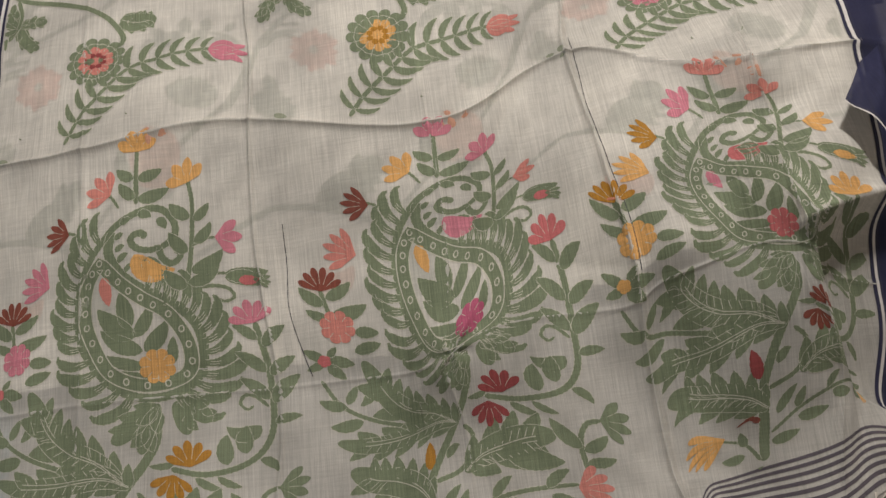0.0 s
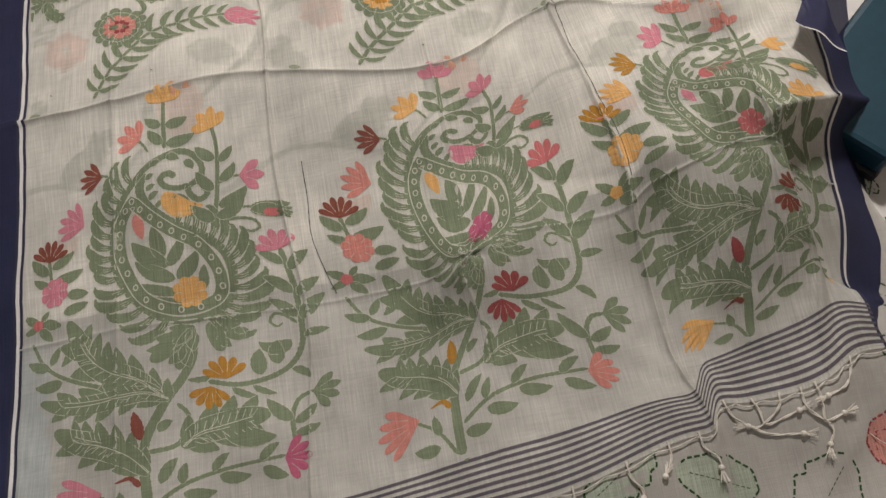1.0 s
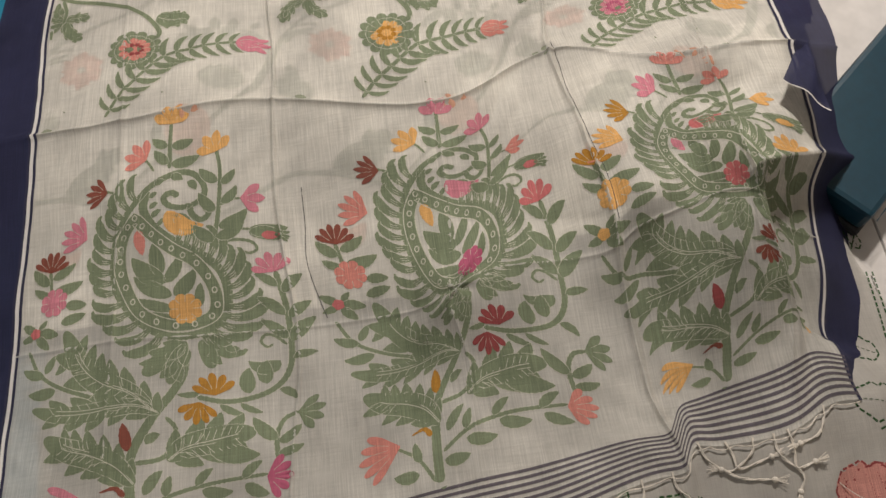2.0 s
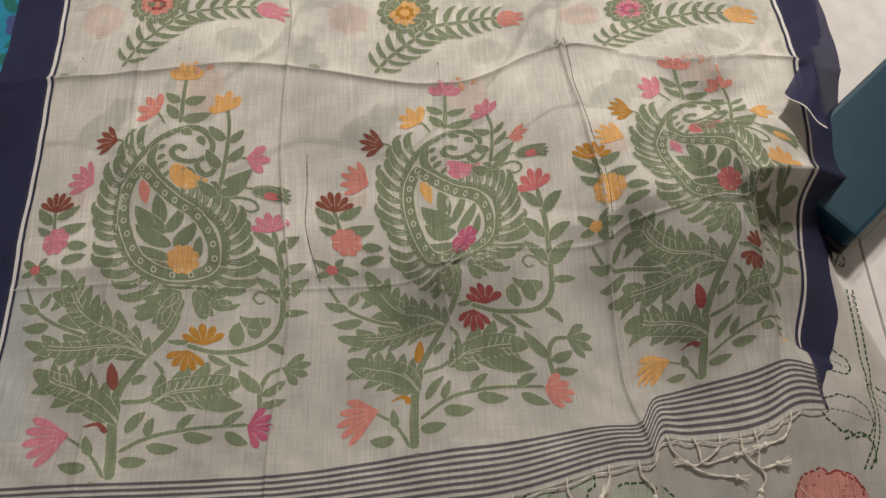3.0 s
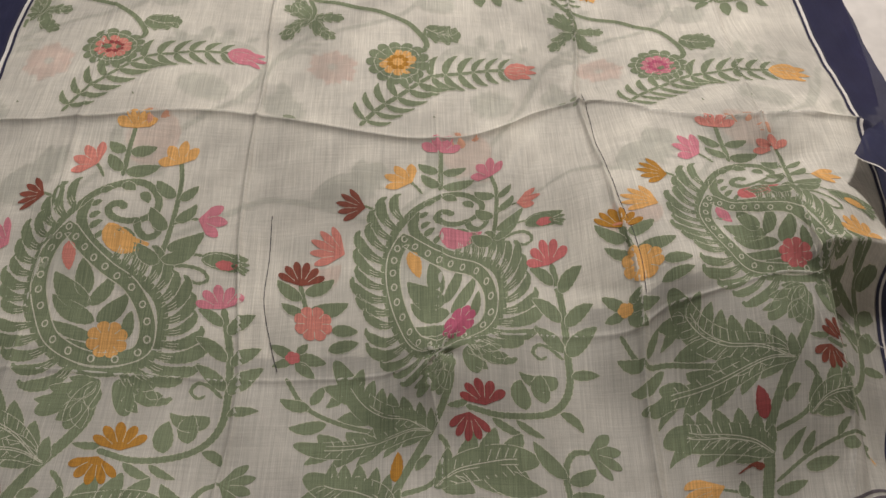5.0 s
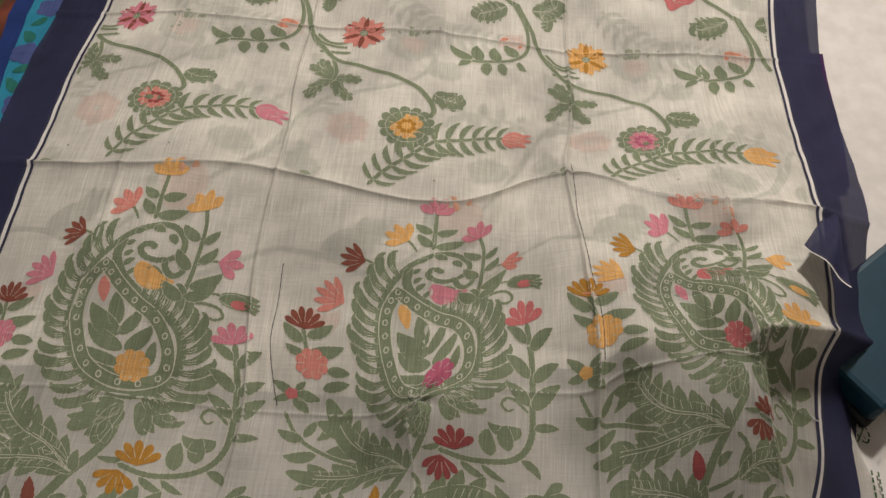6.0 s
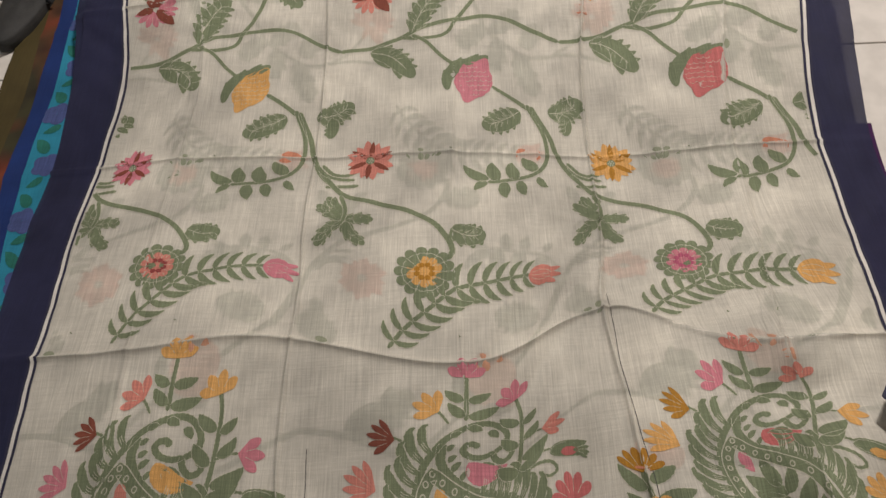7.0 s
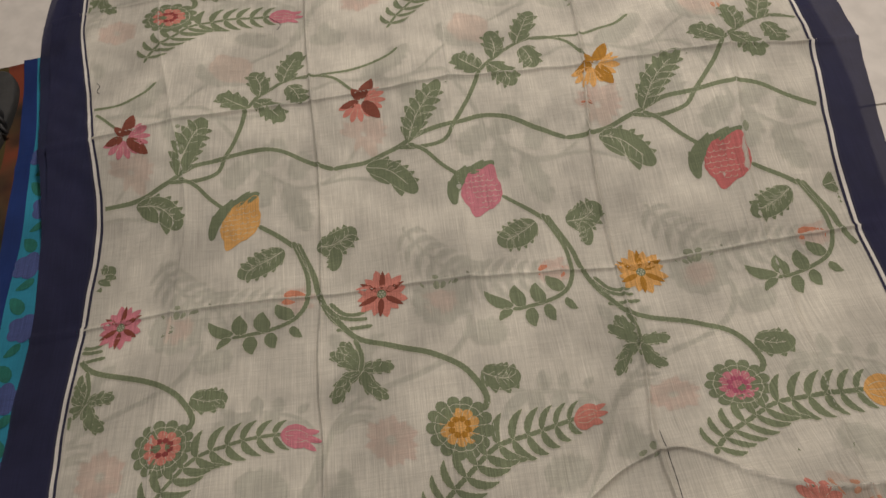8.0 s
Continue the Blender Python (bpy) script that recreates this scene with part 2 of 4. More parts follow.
def lie(u, v):
    """Where the point (u, v) of the spread saree lies, in metres."""
    u, v = np.asarray(u, float), np.asarray(v, float)
    x, y, z = u.copy(), v.copy(), np.zeros_like(u)
    for cu, cv, r, dx, dy, dz in NEAR_SWELLS + MIDDLE_SWELLS + FAR_SWELLS:
        g = np.exp(-((u - cu) ** 2 + (v - cv) ** 2) / r ** 2)
        x, y, z = x + dx * g, y + dy * g, z + dz * g
    slip = np.exp(-(v / 0.4) ** 2) / (1 + np.exp(-(u - 0.222) / 0.008))
    x, y, z = x + SLIP[0] * slip, y + SLIP[1] * slip, z + SLIP[2] * slip
    wu, wv = u + 0.004 * np.sin(9 * v + 1), v + 0.003 * np.sin(7 * u) * np.exp(-((v - 1.3) / 0.5) ** 2) + (0.013 + 0.010 * np.exp(-((u - 0.37) / 0.08) ** 2) - 0.012 * np.exp(-((u - 0.235) / 0.04) ** 2)) * np.exp(-((v - 0.62) / 0.12) ** 2)
    z = z + 0.034 * np.abs((wu / (2 * FOLD_U)) % 1 - 0.5) + 0.060 * np.abs((wv / (2 * FOLD_V)) % 1 - 0.5) - 0.022
    for k, size in ((-2, 0.0028), (-1, 0.0064), (0, 0.0024), (1, 0.0074), (2, 0.0040)):
        z = z + size * ridge(wu - k * FOLD_U - 0.004, 0.0024)
    for k, size in ((1, 0.0030), (2, 0.0072), (3, 0.0058), (4, 0.0064), (5, 0.0050)):
        z = z + size * ridge(wv - k * FOLD_V, 0.0026)
    for cu, cv, a, reach, size in CREASES:
        along, across = (u - cu) * math.cos(a) + (v - cv) * math.sin(a), (v - cv) * math.cos(a) - (u - cu) * math.sin(a)
        z = z + size * ridge(across + 0.004 * np.sin(30 * along), 0.0055) * np.exp(-(along / reach) ** 4)
    # the tuck under the middle paisley, and the peak over the third one with its two sharp ridges
    du, dv = u - TUCK[0], v - TUCK[1]
    far = np.hypot(du, dv)
    z = z + 0.0042 * np.exp(-far / 0.05) * np.cos(5 * np.arctan2(dv, du) + 0.6) * np.minimum(1, far / 0.012)
    pu, pv = u - PEAK[0], v - PEAK[1]
    z = z + 0.024 * ridge(pv - 0.5 * pu, 0.010) / (1 + np.exp(-(pu + 0.01) / 0.008)) + 0.012 * ridge(pu + 0.06 * pv, 0.009) / (1 + np.exp((pv - 0.02) / 0.015)) * np.exp(-(pv / 0.2) ** 2)
    z = z - 0.042 / (1 + np.exp(-(pu - 0.006) / 0.007)) / (1 + np.exp((pv - 0.5 * pu + 0.01) / 0.007)) * np.exp(-(pv / 0.25) ** 2)
    # pleats pressed into the cloth
    z = z - 0.005 / (1 + np.exp(-(wu - 0.217) / 0.0012)) / (1 + np.exp((v - 0.68) / 0.02)) * np.exp(-((u - 0.217) / 0.06) ** 2)
    z = z - 0.003 / (1 + np.exp(-(u + 0.178 + 0.03 * (v - 0.4)) / 0.001)) * np.exp(-((v - 0.4) / 0.09) ** 4) * np.exp(-((u + 0.178) / 0.05) ** 2)
    over = np.clip(u - HALF, 0, 1) / (1 + np.exp((v - 0.60) / 0.03))
    x, z = x - (0.12 + 0.68 * np.exp(-(v / 0.15) ** 2)) * over, z - 0.55 * over
    z = z + 0.0022 * np.sin(23 * u + 11 * v + 1.3) * np.sin(17 * v - 8 * u) + 0.0012 * np.sin(51 * u - 33 * v) * np.sin(29 * v + 4)
    z = z + 0.0011 * np.sin(95 * u + 20 * np.sin(5 * v)) * np.sin(31 * v + 2 * u)
    return np.stack([x, y, z], -1)


def sheet(name, us, vs, material, parent, lift=0.0, label="", shape=lie):
    uu, vv = np.meshgrid(us, vs)
    p = shape(uu.ravel(), vv.ravel())
    p[:, 2] += lift
    n, m = len(us), len(vs)
    faces = [(j * n + i, j * n + i + 1, (j + 1) * n + i + 1, (j + 1) * n + i) for j in range(m - 1) for i in range(n - 1)]
    return part(name, mesh_of(name, p, faces, material), parent, label)


def steps(a, b, size):
    return np.linspace(a, b, max(2, int(round(abs(b - a) / size)) + 1))


def fold_steps(a, b, size, fold, reach=0.014):
    """Even steps, closer together along the sharp folds."""
    s = list(steps(a, b, size))
    for k in range(-6, 7):
        s += [q for q in np.arange(k * fold - reach, k * fold + reach, 0.0016) if a < q < b]
    if a < 0:
        s += list(np.arange(-0.19, -0.166, 0.0012)) + list(np.arange(0.39, 0.42, 0.002))
    return np.array(sorted(s))


ROUND_PETALS = ("brown", "mustard", "spray", "rose", "big_fan", "blush")


class Weave:
    """Weaves figures into a cloth. Points in centimetres from the figure's own origin."""

    def __init__(self, parent, u0, v0, palette, low=-1.0, high=9.0, shape=lie, lift=0.0, step=0.00007):
        self.parent, self.u0, self.v0, self.palette = parent, u0, v0, palette
        self.low, self.high, self.shape, self.lift, self.step, self.count = low, high, shape, lift, step, 0

    def piece(self, name, ink, rows, layer=0, closed=False, rim=False):
        """One figure from rows of points across it."""
        rows = np.array(rows, float)
        u, v = self.u0 + rows[..., 0] / 100, self.v0 + rows[..., 1] / 100
        keep = ((np.abs(u) < HALF - 0.006) & (v > self.low) & (v < self.high)).all(1)
        if name not in ("stem", "main_stem", "leaf", "serrated_leaf", "vein") and not keep.all():
            return None
        if keep.sum() < 2:
            return None
        if not keep.all():
            u, v = u[keep], v[keep]
        n, m = u.shape
        p = self.shape(*(drifted(u.ravel(), v.ravel()) if self.shape is lie else (u.ravel(), v.ravel())))
        self.count += 1
        p[:, 2] += self.lift + 0.00018 + self.step * layer + 0.0000008 * self.count
        last = n if closed else n - 1
        faces = [(i * m + j, i * m + j + 1, (i + 1) % n * m + j + 1, (i + 1) % n * m + j) for i in range(last) for j in range(m - 1)]
        ink = self.palette.get(ink, ink)
        mesh = mesh_of(name, p, faces, THREAD[ink])
        if rim:
            mesh.materials.append(THREAD["pale"])
            mesh.polygons.foreach_set("material_index", [1 if f % (m - 1) in (0, m - 2) else 0 for f in range(len(faces))])
        return part(name, mesh, self.parent)

    def ribbon(self, name, ink, line, half, layer=0, closed=False):
        line = np.array(line)
        d = np.gradient(line, axis=0)
        if closed:
            d = np.roll(line, -1, 0) - np.roll(line, 1, 0)
        d /= np.linalg.norm(d, axis=1)[:, None] + 1e-9
        side = np.stack([-d[:, 1], d[:, 0]], 1)
        half = np.broadcast_to(half, (len(line),))[:, None]
        stair = np.where(np.arange(len(line)) % 3 == 0, 0.035, -0.02)[:, None] * (half > 0.15)
        full = half + stair
        cols = [full, half * 0.3, -half * 0.3, -full]
        rim = ink == "green" and name in ("leaf", "stem", "main_stem", "paisley_band")
        if rim:
            cols = [full + 0.065, *cols, -full - 0.065]
        return self.piece(name, ink, np.stack([line + side * c for c in cols], 1), layer, closed, rim)

    def stem(self, *args):
        words = [a for a in args if isinstance(a, str)]
        a, b = [q for q in args if not isinstance(q, (str, tuple))]
        line = bent([q for q in args if isinstance(q, tuple)], 0.2)
        t = np.linspace(0, 1, len(line))
        name = "crescent_leaf" if words[-1] == "crescent_leaf" else words[0]
        cap = np.minimum(1, np.minimum(t, 1 - t) * len(line) * 0.5 + 0.35)
        self.ribbon(name, words[-1], line, (a + (b - a) * t) / 2 * cap)

    def loop(self, name, ink, width, *points):
        line = bent(points + points[:1], 0.4)[:-1]
        self.ribbon(name, ink, line, width / 2, 1, True)
        c = line.mean(0)
        for k in (-1, 1):
            d = np.roll(line, -1, 0) - np.roll(line, 1, 0)
            d /= np.linalg.norm(d, axis=1)[:, None]
            off = np.stack([-d[:, 1], d[:, 0]], 1) * k * (width / 2 + 0.04)
            self.ribbon("outline", "pale", line + off, 0.065, 2, True)

    def rings(self, r, *points):
        a = np.linspace(0, 2 * math.pi, 12, endpoint=False)
        for x, y in points:
            circle = np.stack([x + r * 0.8 * np.cos(a), y + r * np.sin(a)], 1)
            self.ribbon("ring", "pale", circle, 0.075, 3, True)

    def axis(self, base, tip, bend, n):
        b, e = np.array(base, float), np.array(tip, float)
        d = e - b
        mid = (b + e) / 2 + np.array([-d[1], d[0]]) * bend
        t = np.linspace(0, 1, n)[:, None]
        return (1 - t) ** 2 * b + 2 * t * (1 - t) * mid + t ** 2 * e, float(np.linalg.norm(d))

    def leaf(self, ink, width, bend, base, tip, layer=0):
        name = "leaf" if ink == "green" else "petal"
        size = float(np.linalg.norm(np.array(tip) - np.array(base)))
        line, size = self.axis(base, tip, bend * 1.5, max(9, int(size / 0.2)))
        t = np.linspace(0, 1, len(line))
        self.ribbon(name, ink, line, width * size / 2 * (t ** 0.6 * (1 - t) ** 0.85) * 2.45 + 0.03, layer + (ink != "green"))

    def bulb(self, ink, width, bend, base, tip):
        line, size = self.axis(base, tip, bend, 14)
        t = np.linspace(0, 1, 14)
        self.ribbon("bud", ink, line, width * size / 2 * (np.sin(math.pi * t) ** 0.55) + 0.04, 1)
        for k in (-0.5, 0.0, 0.5):
            side = np.array([line[-1][1] - line[0][1], line[0][0] - line[-1][0]]) / size
            self.ribbon("outline", "pale", (line + side * width * size * 0.5 * k * np.sin(math.pi * t)[:, None])[2:-2], 0.035, 2)

    def polar(self, name, ink, centre, reach, layer):
        """reach: rows of angle and radius."""
        c = np.array(centre, float)
        rows = []
        for a, r in reach:
            d = np.array([math.cos(a), math.sin(a)])
            rows.append([c + d * r * k for k in (0.02, 0.35, 0.7, 1.0)])
        return self.piece(name, ink, rows, layer)

    def fan(self, ink, petals, spread, base, tip):
        d = np.array(tip, float) - np.array(base, float)
        size, mid, wide = float(np.linalg.norm(d)) * (1.04 if ink == "big_fan" else 0.98), math.atan2(d[1], d[0]), math.radians(spread * 1.15)
        reach = []
        n = petals * 8
        for i in range(n + 1):
            f = i / n
            lobe = abs(math.sin(math.pi * f * petals)) ** 0.7 if ink in ROUND_PETALS else 1 - abs(2 * ((f * petals) % 1) - 1) ** 1.5
            lean = 1 - 0.10 * abs(2 * f - 1)
            reach.append((mid + (f - 0.5) * wide, size * lean * (0.66 + 0.34 * lobe)))
        self.polar("flower", ink, base, reach, 1)
        for k in range(1, petals):
            a = mid + (k / petals - 0.5) * wide
            q = np.array([math.cos(a), math.sin(a)])
            b = np.array(base, float)
            self.ribbon("outline", "pale", [b + q * size * f for f in (0.3, 0.5, 0.68)], 0.026, 2)

    def rosette(self, ink, radius, petals, centre):
        n = petals * 8
        reach = [(2 * math.pi * i / n, radius * (0.82 + 0.18 * abs(math.sin(math.pi * i / 8)) ** 0.6)) for i in range(n + 1)]
        self.polar("flower", ink, centre, reach, 1 if ink == "green" else 2)
        if radius > 1:
            a = np.linspace(0, 2 * math.pi, 40, endpoint=False)
            c = np.array(centre)
            if radius > 3:
                q = radius * (0.70 + 0.05 * np.abs(np.sin(petals * a / 2)))
                self.ribbon("outline", "pale", np.stack([c[0] + q * np.cos(a), c[1] + q * np.sin(a)], 1), 0.04, 3, True)
            for k in range(petals):
                q = np.array([math.cos(2 * math.pi * k / petals), math.sin(2 * math.pi * k / petals)])
                self.ribbon("outline", "pale", [c + q * radius * f for f in (0.45, 0.6, 0.8)], 0.035, 3)

    def daisy(self, ink, radius, petals, centre):
        c = np.array(centre, float)
        for k in range(petals):
            a = 2 * math.pi * (k + 0.3) / petals
            d = np.array([math.cos(a), math.sin(a)])
            self.leaf(ink, 0.52, 0, tuple(c + d * 0.5), tuple(c + d * radius * (0.92 + 0.1 * (k % 2))))
        for k in range(0, petals, 2):
            a = 2 * math.pi * (k + 0.8) / petals
            d = np.array([math.cos(a), math.sin(a)])
            self.leaf("dark", 0.3, 0, tuple(c + d * 0.6), tuple(c + d * radius * 0.95), 1)
        self.polar("flower_centre", "green", centre, [(2 * math.pi * i / 24, 0.62) for i in range(25)], 3)
        for k in range(7):
            a = 2 * math.pi * k / 6
            q = c + (0.36 * np.array([math.cos(a), math.sin(a)]) if k < 6 else 0)
            self.polar("dot", "pale", q, [(2 * math.pi * i / 8, 0.11) for i in range(9)], 4)

    def segments(self, ink, radius, count, centre):
        for k in range(count):
            a = 2 * math.pi * (k + 0.5) / count
            c = np.array(centre) + 0.75 * radius * np.array([math.cos(a), math.sin(a)])
            self.polar("petal", ink, c, [(2 * math.pi * i / 10, radius * (0.27 + 0.05 * (i % 2))) for i in range(11)], 4)

    def fern(self, ink, pairs, size, width, *points):
        line = bent(points, 0.3)
        for k in range(pairs):
            i = int((k + 0.6) / pairs * (len(line) - 2))
            d = line[i] - line[i + 1]
            a = math.atan2(d[1], d[0])
            grow = size * (0.8 + 0.35 * math.sin(math.pi * (k + 1) / (pairs + 1)))
            for s in (1, -1):
                e = line[i] + grow * np.array([math.cos(a + s * 0.98), math.sin(a + s * 0.98)])
                self.leaf(ink, width, 0.2 * s, tuple(line[i]), tuple(e))

    def plume(self, ink, width, left, right, depth, *points, ticks=False, veined=False):
        """A leaf along a bent axis whose sides run out into forward teeth; left, right: how many on each side."""
        line = bent(points, 0.16)
        n = len(line)
        t = np.linspace(0, 1, n)
        d = np.gradient(line, axis=0)
        d /= np.linalg.norm(d, axis=1)[:, None] + 1e-9
        side = np.stack([-d[:, 1], d[:, 0]], 1)
        size = float(np.linalg.norm(np.diff(line, axis=0), axis=1).sum())
        base = width / 2 * (t ** 0.5 * (1 - t) ** 0.5) * 2.5 + 0.05
        core = [base * (1 - 0.8 * depth) + 0.04 if teeth else base * 0.8 for teeth in (left, right)]
        rows = [line + side * (core[0] + 0.06)[:, None], line + side * core[0][:, None], line, line - side * core[1][:, None], line - side * (core[1] + 0.06)[:, None]]
        # pointed lobes, swept forward, along each side
        for k, teeth in ((1, left), (-1, right)):
            for q in range(teeth):
                a = int(n * (0.06 + 0.80 * q / teeth))
                m = min(n - 1, int(n * (0.06 + 0.80 * (q + 0.7) / teeth)))
                root = line[a] + side[a] * k * 0.12 * base[m]
                tip = line[m] + side[m] * k * base[m] * 1.0 + d[m] * 0.30 * size / teeth
                self.leaf(ink, 0.5 if size > 6 else 0.62, -0.10 * k, tuple(root), tuple(tip))
        self.piece("serrated_leaf", ink, np.stack(rows, 1), 0, False, ink == "green")
        if ticks or veined:
            m = int(n * 0.80)
            self.ribbon("vein", "pale", line[1:m], 0.05, 1)
        if ticks:
            off = np.linspace(0.12, 0.5, m)[:, None] * side[:m]
            self.ribbon("vein", "pale", (line[:m] - off)[1:], 0.045, 1)
            for i in range(int(n * 0.15), m, max(4, n // 13)):
                for k in (-1, 1):
                    a = line[i] + side[i] * k * (0.14 if k > 0 else 0.55)
                    b = a + (side[i] * k * 0.75 + d[i] * 0.5) * base[i] * 0.42
                    self.ribbon("vein", "pale", [a, (a + b) / 2, b], 0.04, 1)
        elif veined:
            for i in range(int(n * 0.2), int(n * 0.75), max(4, n // 6)):
                for k in (-1, 1):
                    b = line[i] + (side[i] * k * 0.8 + d[i] * 0.6) * base[i] * 0.5
                    self.ribbon("vein", "pale", [line[i], (line[i] + b) / 2, b], 0.03, 1)

    def comb(self, turn, size, *args):
        """Curled leaves side by side along the outside of a band, each with pale ticks at its root."""
        *points, count = args
        line = bent(points, 0.2)
        for k in range(count):
            i = int((k + 0.5) / count * (len(line) - 2))
            d = line[i] - line[i + 1]
            d /= np.linalg.norm(d)
            out = np.array([-d[1], d[0]]) * turn
            grow = size * (0.86 + 0.16 * ((k * 5) % 3) / 2)
            a = line[i] - out * 0.25
            path = bent([a, a + (out * 0.32 + d * 0.10) * grow, a + (out * 0.60 + d * 0.34) * grow, a + (out * 0.76 + d * 0.66) * grow, a + (out * 0.70 + d * 0.84) * grow], 0.16)
            t = np.linspace(0, 1, len(path))
            half = grow * 0.152 * (0.55 + 0.45 * np.sin(math.pi * np.clip(t * 0.9, 0, 1))) * np.minimum(1, (1 - t) * 3.0 + 0.15) ** 0.7
            self.ribbon("leaf", "green", path, half)
            for f in (-0.5, 0.0, 0.5):
                b = a + out * (0.45 + 0.1 * f) + d * f * 0.62
                self.ribbon("tick", "pale", [b, b + out * 0.5 + d * 0.12, b + out * 0.95 + d * 0.34], 0.036, 1)

    def berry(self, ink, centre, stalk, tip):
        """A plump scaled bud: its skin in overlapping scales with pale seams."""
        c, a, b = (np.array(q, float) for q in (centre, stalk, tip))
        c = c + np.array([0.7, -0.3])
        corner = math.atan2(*(b - c)[::-1])
        foot = corner - math.pi + 0.25
        reach = []
        for i in range(73):
            w = 2 * math.pi * i / 72
            r = 3.15 + 0.10 * abs(math.sin(7 * w))
            for top, rise in ((corner, 1.3), (foot, 1.2)):
                r += rise * math.exp(-(math.remainder(w - top, 2 * math.pi) / 0.26) ** 2)
            r -= 0.55 * math.exp(-(math.remainder(w - (corner + foot) / 2 - math.pi, 2 * math.pi) / 0.6) ** 2)
            reach.append((w, r))
        self.polar("bud", ink, tuple(c), reach, 1)
        for row in range(-3, 4):
            for col in range(-3, 4):
                q = c + np.array([0.86 * col + 0.43 * (row % 2), 0.80 * row])
                if np.hypot(*(q - c)) < 2.6:
                    arc = [q + 0.46 * np.array([math.cos(w), math.sin(w) * 0.8]) for w in np.linspace(math.pi * 1.05, math.pi * 1.95, 5)]
                    self.ribbon("scale", "pale", arc, 0.03, 2)


# ---- room ----
def box_mesh(name, x0, x1, y0, y1, z0, z1, material, bevel=0.0):
    bm = bmesh.new()
    bmesh.ops.create_cube(bm, size=1, matrix=Matrix.Translation(((x0 + x1) / 2, (y0 + y1) / 2, (z0 + z1) / 2)) @ Matrix.Diagonal((x1 - x0, y1 - y0, z1 - z0, 1)))
    if bevel:
        bmesh.ops.bevel(bm, geom=bm.edges[:], offset=bevel, segments=2, affect="EDGES", profile=0.5)
    mesh = bpy.data.meshes.new(name)
    bm.to_mesh(mesh)
    bm.free()
    mesh.materials.append(material)
    return mesh


FLOOR_Z = -0.06
floor = tagged(new("floor", box_mesh("floor", -2.4, 2.4, -1.8, 3.0, FLOOR_Z - 0.1, FLOOR_Z - 0.003, GROUT)), "glossy white tiled floor with grey joints", "floor", kind="structure")
tile_mesh = box_mesh("tile", -0.2985, 0.2985, -0.2985, 0.2985, -0.01, 0.0, TILE, 0.0015)
for ix in range(8):
    for iy in range(8):
        tile = new("tile", tile_mesh)
        tile.parent = floor
        tile.location = (-2.1 + 0.6 * ix, -1.5 + 0.6 * iy - 0.02, FLOOR_Z)
for name, dims in (("wall_north", (-2.5, 2.5, 3.0, 3.1)), ("wall_south", (-2.5, 2.5, -1.9, -1.8)), ("wall_east", (2.4, 2.5, -1.8, 3.0)), ("wall_west", (-2.5, -2.4, -1.8, 3.0))):
    tagged(new(name, box_mesh(name, *dims, FLOOR_Z - 0.1, 2.7, PLASTER)), "plain white painted wall", "wall", kind="structure")
tagged(new("ceiling", box_mesh("ceiling", -2.5, 2.5, -1.9, 3.1, 2.7, 2.8, PLASTER)), "plain white painted ceiling", "ceiling", kind="structure")


# ---- the saree ----
HEM, FAR = 0.012, 1.85
LINES = ((HALF - 0.004, HALF, INK), (HALF, HALF + 0.005, WHITE), (HALF + 0.005, HALF + 0.009, INK))


def make_saree():
    saree = tagged(new("saree"), "sheer ivory cotton saree with woven paisleys and navy borders, spread out", "saree")
    sheet("ground_cloth", fold_steps(-HALF, HALF, 0.0038, FOLD_U), fold_steps(HEM, FAR, 0.0038, FOLD_V), GROUND, saree, 0, "sheer ivory cotton ground")
    for s in (-1, 1):
        sheet("border", steps(s * (HALF + 0.009), s * EDGE, 0.006)[::s], steps(HEM, FAR, 0.006), NAVY, saree, 0, "navy blue woven border")
        for a, b, mat in LINES:
            sheet("border_line", sorted((s * a, s * b)), steps(HEM, FAR, 0.005), mat, saree, 0.0006 if a < HALF else 0.0003)
    for k in range(8):
        v = HEM + 0.005 + 0.0068 * k
        sheet("hem_stripe", fold_steps(-HALF, HALF, 0.0038, FOLD_U), [v, v + 0.0016, v + 0.0032], STRIPE, saree, 0.0007)
    return saree


